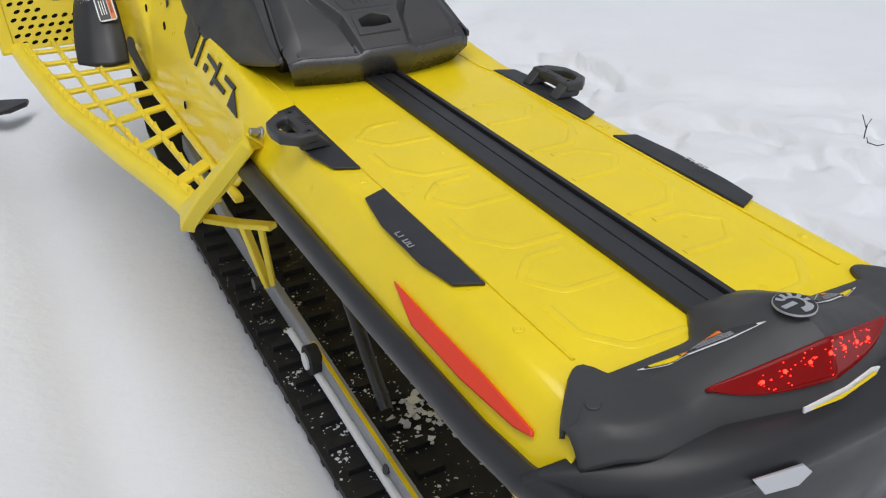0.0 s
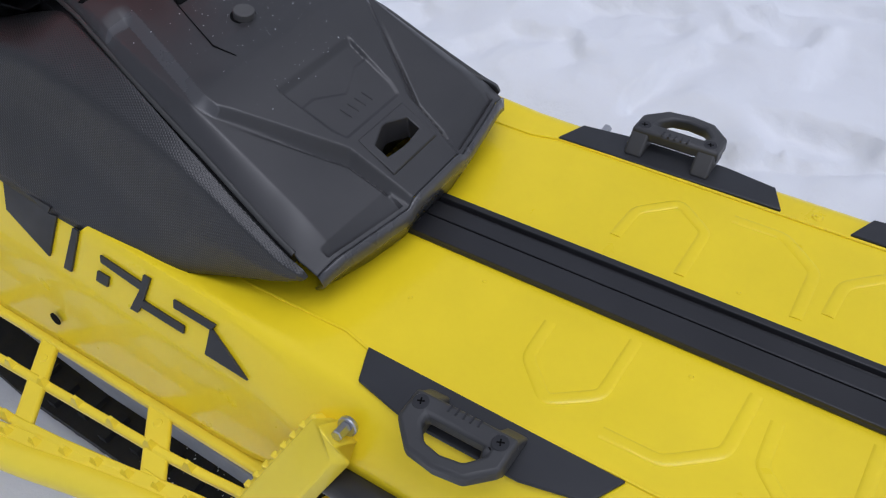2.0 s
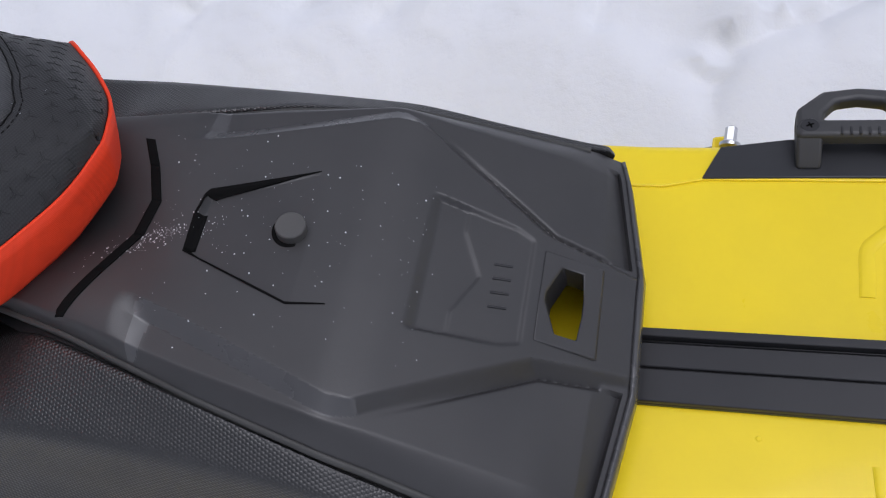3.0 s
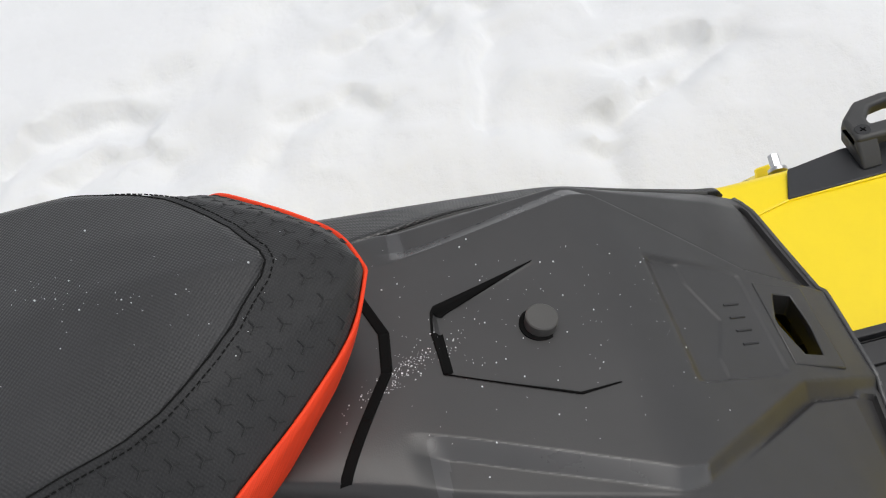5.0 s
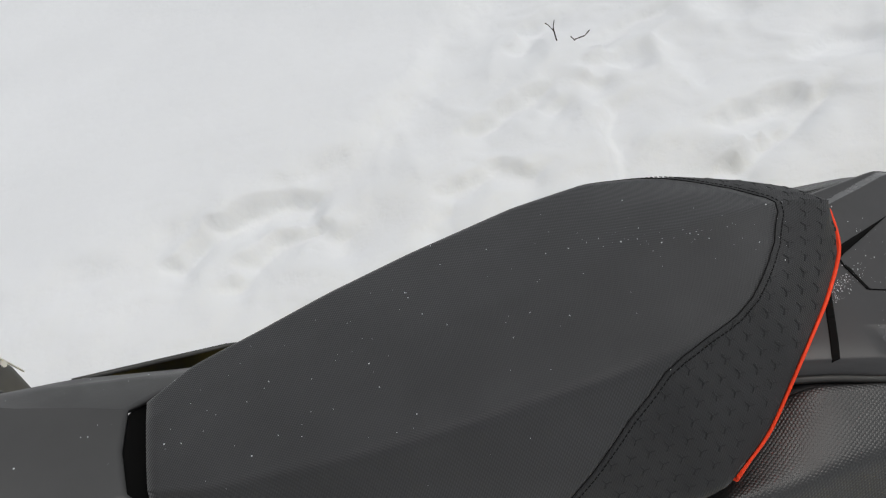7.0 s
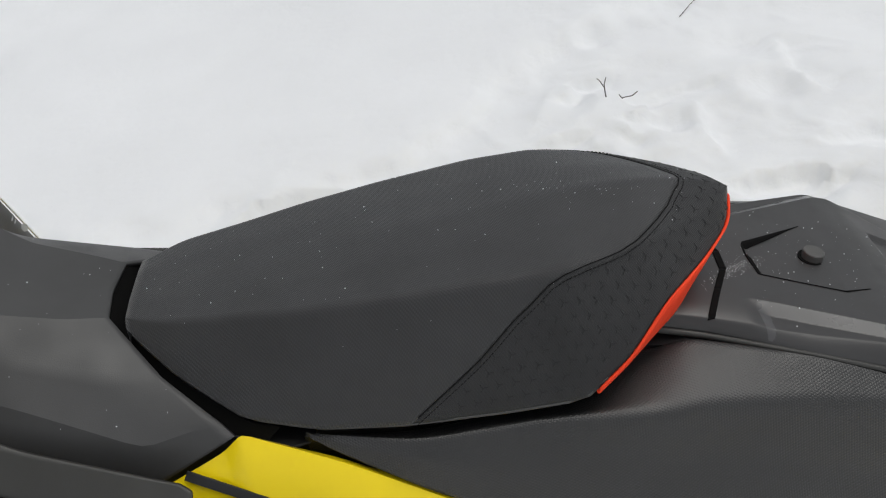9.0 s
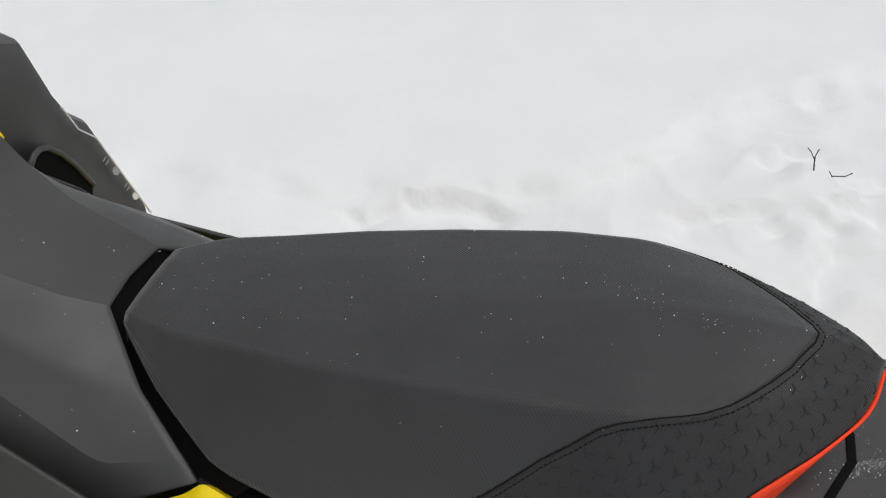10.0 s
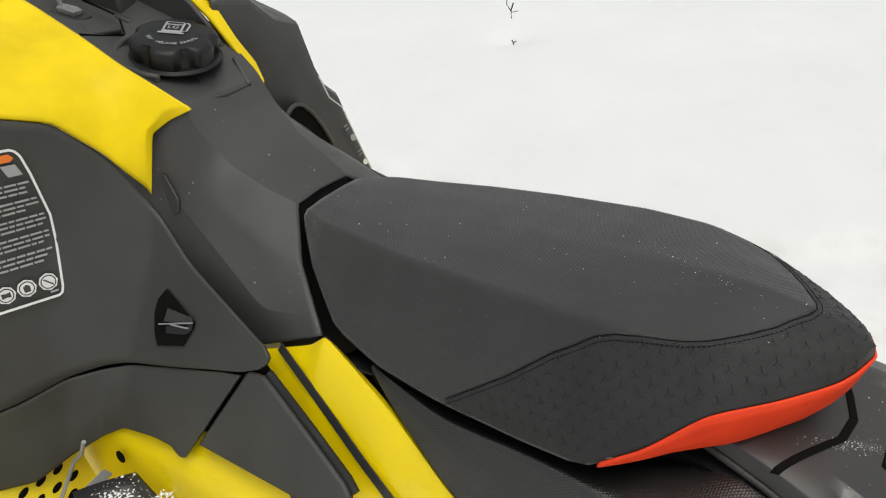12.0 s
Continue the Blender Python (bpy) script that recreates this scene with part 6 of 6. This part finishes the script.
# ---- label on the left side panel ----
def warning_sign():
    rt = np.array([(-0.2175, 1.9685, 0.784), (-0.2035, 1.9765, 0.840), (-0.2000, 1.9780, 0.867), (-0.2040, 1.9820, 0.915), (-0.2085, 1.9845, 0.942)])
    lf = rt + np.array([(-0.090, 0.0335, 0.003), (-0.090, 0.028, 0.005), (-0.090, 0.026, 0.006), (-0.088, 0.025, 0.008), (-0.086, 0.024, 0.010)])
    ks = np.array([0, 0.35, 0.52, 0.83, 1.0])
    nrm = Vector((-0.33, -0.93, 0.12)).normalized()

    def at(a, b, h=0.0):
        p = [np.interp(b, ks, lf[:, c]) * (1 - a) + np.interp(b, ks, rt[:, c]) * a for c in range(3)]
        return Vector(p) + nrm * (0.0012 + h)

    edge = [at(0.0, 0.0), at(0.5, 0.0), at(0.95, 0.0), at(0.985, 0.012), at(1.0, 0.05)] + [at(1.0, k) for k in (0.2, 0.35, 0.52, 0.68, 0.83, 0.95)] + [at(0.975, 0.985), at(0.93, 1.0), at(0.5, 1.0), at(0.0, 1.0)]
    sign = bar("safety_label", edge, 0.0024, 0.0010, WHITE, left_panel, "white bordered dark safety label with an orange strip", up=nrm, smooth=0)
    plate("label_strip", [at(0.0, 0.925), at(0.88, 0.925), at(0.93, 0.945), at(0.90, 0.975), at(0.0, 0.975)], nrm, 0.0004, ORANGEPRINT, sign, bevel=0)
    rng = random.Random(3)
    plate("label_block", [at(0.78, 0.83), at(0.93, 0.83), at(0.91, 0.905), at(0.76, 0.905)], nrm, 0.0004, GREYPRINT, sign, bevel=0)
    for i in range(21):
        b = 0.885 - 0.0315 * i - 0.022 * (i // 3)
        if b < 0.20:
            break
        end = (0.70 if i < 3 else 0.95) - 0.25 * rng.random() * (i % 3 == 2)
        a = 0.0
        while a < end - 0.05:
            w = rng.uniform(0.05, 0.15)
            add("printed_word", *prism([at(a, b), at(min(end, a + w), b), at(min(end, a + w), b + 0.013), at(a, b + 0.013)], nrm, 0.0003), GREYPRINT, sign, smooth=0)
            a += w + 0.016
    for i, (a, b) in enumerate(((0.86, 0.105), (0.64, 0.105), (0.43, 0.10), (0.20, 0.10))):
        c = at(a, b)
        add("pictogram", *disc(c, nrm, 0.0096, 0.0004, 8), WHITE, sign)
        add("pictogram_ring", *disc(c + nrm * 0.0004, nrm, 0.0076, 0.0003, 24), GREY_PANEL, sign)
        add("pictogram_field", *disc(c + nrm * 0.0007, nrm, 0.0064, 0.0003, 24), WHITE, sign)
        q = c + nrm * 0.0010
        r, u = Vector((0.92, -0.36, 0)), Vector((0.03, 0.08, 0.99))
        shapes = ([(-0.0045, 0.0035), (-0.0035, 0.0045), (0.0045, -0.0035), (0.0035, -0.0045)], [(-0.003, -0.004), (0.003, -0.004), (0.0035, 0.002), (0.0, 0.0045), (-0.0035, 0.002)],
                  [(-0.0045, -0.003), (0, -0.002), (0.0045, -0.003), (0.0045, 0.003), (0, 0.002), (-0.0045, 0.003)], [(-0.004, -0.003), (0.004, -0.003), (0.0, 0.004)])
        plate("pictogram_shape", [q + r * x + u * y for x, y in shapes[i]], nrm, 0.0003, GREY_PANEL, sign, bevel=0)
    plate("printed_line", [at(0.87, 0.030), at(0.95, 0.030), at(0.95, 0.042), at(0.87, 0.042)], nrm, 0.0003, GREYPRINT, sign, bevel=0)


warning_sign()

# ---- track and rails ----
track = new("track")
track.parent = sled
tagged(track, "black rubber track with lugs, caked with snow")
belt = [(0.10, 0.30), (0.12, 0.17), (0.20, 0.09), (0.40, 0.07), (1.60, 0.10), (1.85, 0.22), (1.95, 0.38)]
v, f = [], []
for y, z in belt:
    v += [(-0.222, y, z), (0.222, y, z), (0.222, y + 0.004, z + 0.014), (-0.222, y + 0.004, z + 0.014)]
for i in range(len(belt) - 1):
    f += [(4 * i + k, 4 * i + (k + 1) % 4, 4 * i + 4 + (k + 1) % 4, 4 * i + 4 + k) for k in range(4)]
add("belt", v, f, RUBBER, track, "black rubber belt", smooth=0)
for i in range(24):
    y = 0.30 + 0.056 * i
    z = float(np.interp(y, [0.4, 1.6], [0.07, 0.10]))
    for x in (-0.190, -0.09, 0.09, 0.190):
        v, f = box_of(x + 0.01 * (i % 2), y, z + 0.018, 0.045, 0.016, 0.014)
        add("clip", v, f, RUBBER, track, smooth=0)
        v, f = box_of(x, y + 0.02, z - 0.012, 0.05, 0.012, 0.035)
        add("lug", v, f, RUBBER, track, smooth=0)


def rail(side):
    r = bar("slide_rail", flipped([(-0.155, 0.22, 0.118), (-0.155, 0.60, 0.128), (-0.155, 1.05, 0.150), (-0.155, 1.45, 0.160), (-0.155, 1.75, 0.22)], side), 0.016, 0.042, ALU, track, "grey metal slide rail with a yellow stripe", bevel=0.003)
    bar("yellow_stripe", flipped([(-0.158, 0.22, 0.1405), (-0.158, 0.60, 0.1505), (-0.158, 0.93, 0.1665)], side), 0.006, 0.003, YELLOW_P, r, "yellow stripe")
    bar("snow_line", flipped([(-0.168, 0.25, 0.108), (-0.168, 0.60, 0.118), (-0.168, 1.02, 0.136)], side), 0.014, 0.016, FLAKE, r, "packed snow along the rail", sides=7, smooth=80)
    for y in (0.46, 0.63, 0.90):
        pin("rail_bolt", flipped([(-0.163, y, 0.130 + (y - 0.46) * 0.03)], side)[0], (side, 0, 0.4), 0.008, 0.004, BLACK_SMOOTH, r, sides=12)
    w = bar("idler_wheel", flipped([(-0.180, 0.904, 0.152), (-0.160, 0.904, 0.152)], side), 0.052, 0.052, RUBBER, track, "black idler wheel", sides=22)
    pin("hub", flipped([(-0.181, 0.904, 0.152)], side)[0], (side, 0, 0), 0.015, 0.004, FLAKE, w, sides=14)
    bar("shock", flipped([(-0.12, 0.72, 0.16), (-0.10, 1.02, 0.36)], side), 0.022, 0.022, BLACK_SMOOTH, track, sides=14, smooth=80)


both(rail)
rng = random.Random(11)
chunks = []
belt_top = lambda y: float(np.interp(y, [0.4, 1.6], [0.07, 0.10])) + 0.015
for _ in range(70):
    x0, y0 = rng.choice((-1, 1)) * rng.uniform(0.08, 0.20), rng.uniform(0.2, 1.2)
    for _ in range(rng.randrange(4, 26)):
        y = y0 + rng.gauss(0, 0.014)
        chunks.append(crumb((x0 + rng.gauss(0, 0.008), y, belt_top(y)), 0.0012 + 0.0045 * rng.random() ** 3, rng, 0.5))
for _ in range(60):
    c = (rng.gauss(-0.045, 0.022), rng.gauss(0.755, 0.035), rng.uniform(0.09, 0.115))
    chunks.append(crumb(c, 0.004 + 0.009 * rng.random() ** 2, rng, 0.8))
for _ in range(1300):
    y = rng.uniform(0.2, 1.35)
    chunks.append(crumb((rng.uniform(-0.215, 0.06), y, belt_top(y)), 0.0008 + 0.0022 * rng.random() ** 3, rng, 0.5))
tagged(add("snow_dust", *merge(chunks), FLAKE, track, "crumbs of snow on the track"), kind="stuff")

# ---- snow grains on seat, console and lid ----
rng = random.Random(5)
chunks = []
for _ in range(130):
    u, y = rng.gauss(0.0, 0.28), rng.uniform(1.27, 1.76)
    if abs(u) > 0.8 or rng.random() < 0.35 * abs(u):
        continue
    r = 0.0002 + 0.0004 * rng.random() ** 4
    chunks.append(disc(seat_at(u, y) + np.array([0, 0, 0.0002]), (0, 0, 1), r, r, 5))
for _ in range(34):
    a = rng.gauss(0, 1)
    u, y = 0.0 + 0.07 * a + rng.gauss(0, 0.05), 1.375 + 0.03 * a + rng.gauss(0, 0.008)
    r = 0.00018 + 0.0003 * rng.random() ** 4
    chunks.append(disc(seat_at(u, y) + np.array([0, 0, 0.0002]), (0, 0, 1), r, r, 5))
tagged(add("snow_dust", *merge(chunks), FLAKE, seat, "tiny white snow grains on the seat"), kind="stuff")
chunks = []
for _ in range(180):
    x, y = rng.gauss(0, 0.045), rng.uniform(1.06, 1.25)
    if abs(x) > 0.09:
        continue
    r = 0.0002 + 0.0004 * rng.random() ** 4
    chunks.append(disc((x, y, lid_z(x, y) - 0.0002), (0, 0, 1), r, r * 1.2, 5))
for _ in range(240):
    k = rng.gauss(0, 1)
    x, y = -0.019 - 0.010 * k + rng.gauss(0, 0.004), 1.234 + 0.015 * k + rng.gauss(0, 0.004)
    r = 0.0002 + 0.0003 * rng.random() ** 3
    chunks.append(disc((x, y, lid_z(x, y) - 0.0002), (0, 0, 1), r, r * 1.2, 5))
tagged(add("snow_dust", *merge(chunks), FLAKE, lid, "tiny white snow grains on the lid"), kind="stuff")
chunks = []
cpts = cg.reshape(-1, 3)
for _ in range(70):
    p = cpts[rng.randrange(len(cg[0]) * 30)]
    q = cpts[rng.randrange(len(cg[0]) * 30)]
    if abs(p[0]) < 0.12:
        r = 0.0002 + 0.0004 * rng.random() ** 4
        chunks.append(disc(p + np.array([0, 0, 0.0001]), (0, 0, 1), r, r, 5))
tagged(add("snow_dust", *merge(chunks), FLAKE, console, "tiny white snow grains on the console"), kind="stuff")


# ---- dry twigs in the snow ----
def twig(name, x, y, limbs, label):
    z = bank(x, y) - 0.006
    chunks = [sweep([(x + a * 0.72, y + b * 0.72, z + c * 0.72) for a, b, c in limb], w * 0.75, w * 0.75, 6) for limb, w in limbs]
    ob = add(name, *merge(chunks), TWIG, None, smooth=60)
    tagged(ob, label, "twig", group="dry twigs in the snow")
    return ob


twig("dry_twig", 1.354, 1.034, [([(0, 0, 0), (0.002, 0.004, 0.03), (0.006, 0.006, 0.055)], 0.0042), ([(0.004, 0.006, 0.045), (0.0, 0.022, 0.075), (0.004, 0.032, 0.085)], 0.0032), ([(0.006, 0.006, 0.055), (0.010, -0.002, 0.080)], 0.003)], "thin forked dry twig standing in the snow")
twig("dry_twig", 1.322, 1.000, [([(0, 0, 0.012), (0.004, 0.012, 0.030)], 0.003), ([(0.0, 0.004, 0.016), (0.0, -0.035, 0.018), (0.004, -0.055, 0.030)], 0.0034)], "short bent dry twig lying in the snow")
twig("dry_twig", 2.50, 3.12, [([(0, 0, 0), (0.0, 0.0, 0.06), (0.01, -0.01, 0.10)], 0.008), ([(0.0, 0.0, 0.05), (0.0, 0.03, 0.09), (0.02, 0.04, 0.11)], 0.005), ([(0, 0, 0.045), (0.01, -0.04, 0.055)], 0.004)], "thin branching dry twig standing in the snow")


twig("dry_twig", 2.285, 2.975, [([(0, 0, 0), (0.006, 0.010, 0.022), (0.004, 0.016, 0.034)], 0.0065), ([(0.006, 0.010, 0.020), (0.018, -0.004, 0.026)], 0.005)], "short dark twig stub in a hollow of the snow")


# one long dry stalk lying over the snow
path = [(1.74 + 0.30 * k / 8, 0.725 - 0.215 * k / 8, bank(1.74 + 0.30 * k / 8, 0.725 - 0.215 * k / 8) + 0.004 + 0.03 * k / 8) for k in range(9)]
stalk = add("dry_stalk", *sweep(path, 0.0022, 0.0022, 5), TWIG, None, smooth=60)
tagged(stalk, "long thin dry grass stalk leaning over the snow", "stalk")
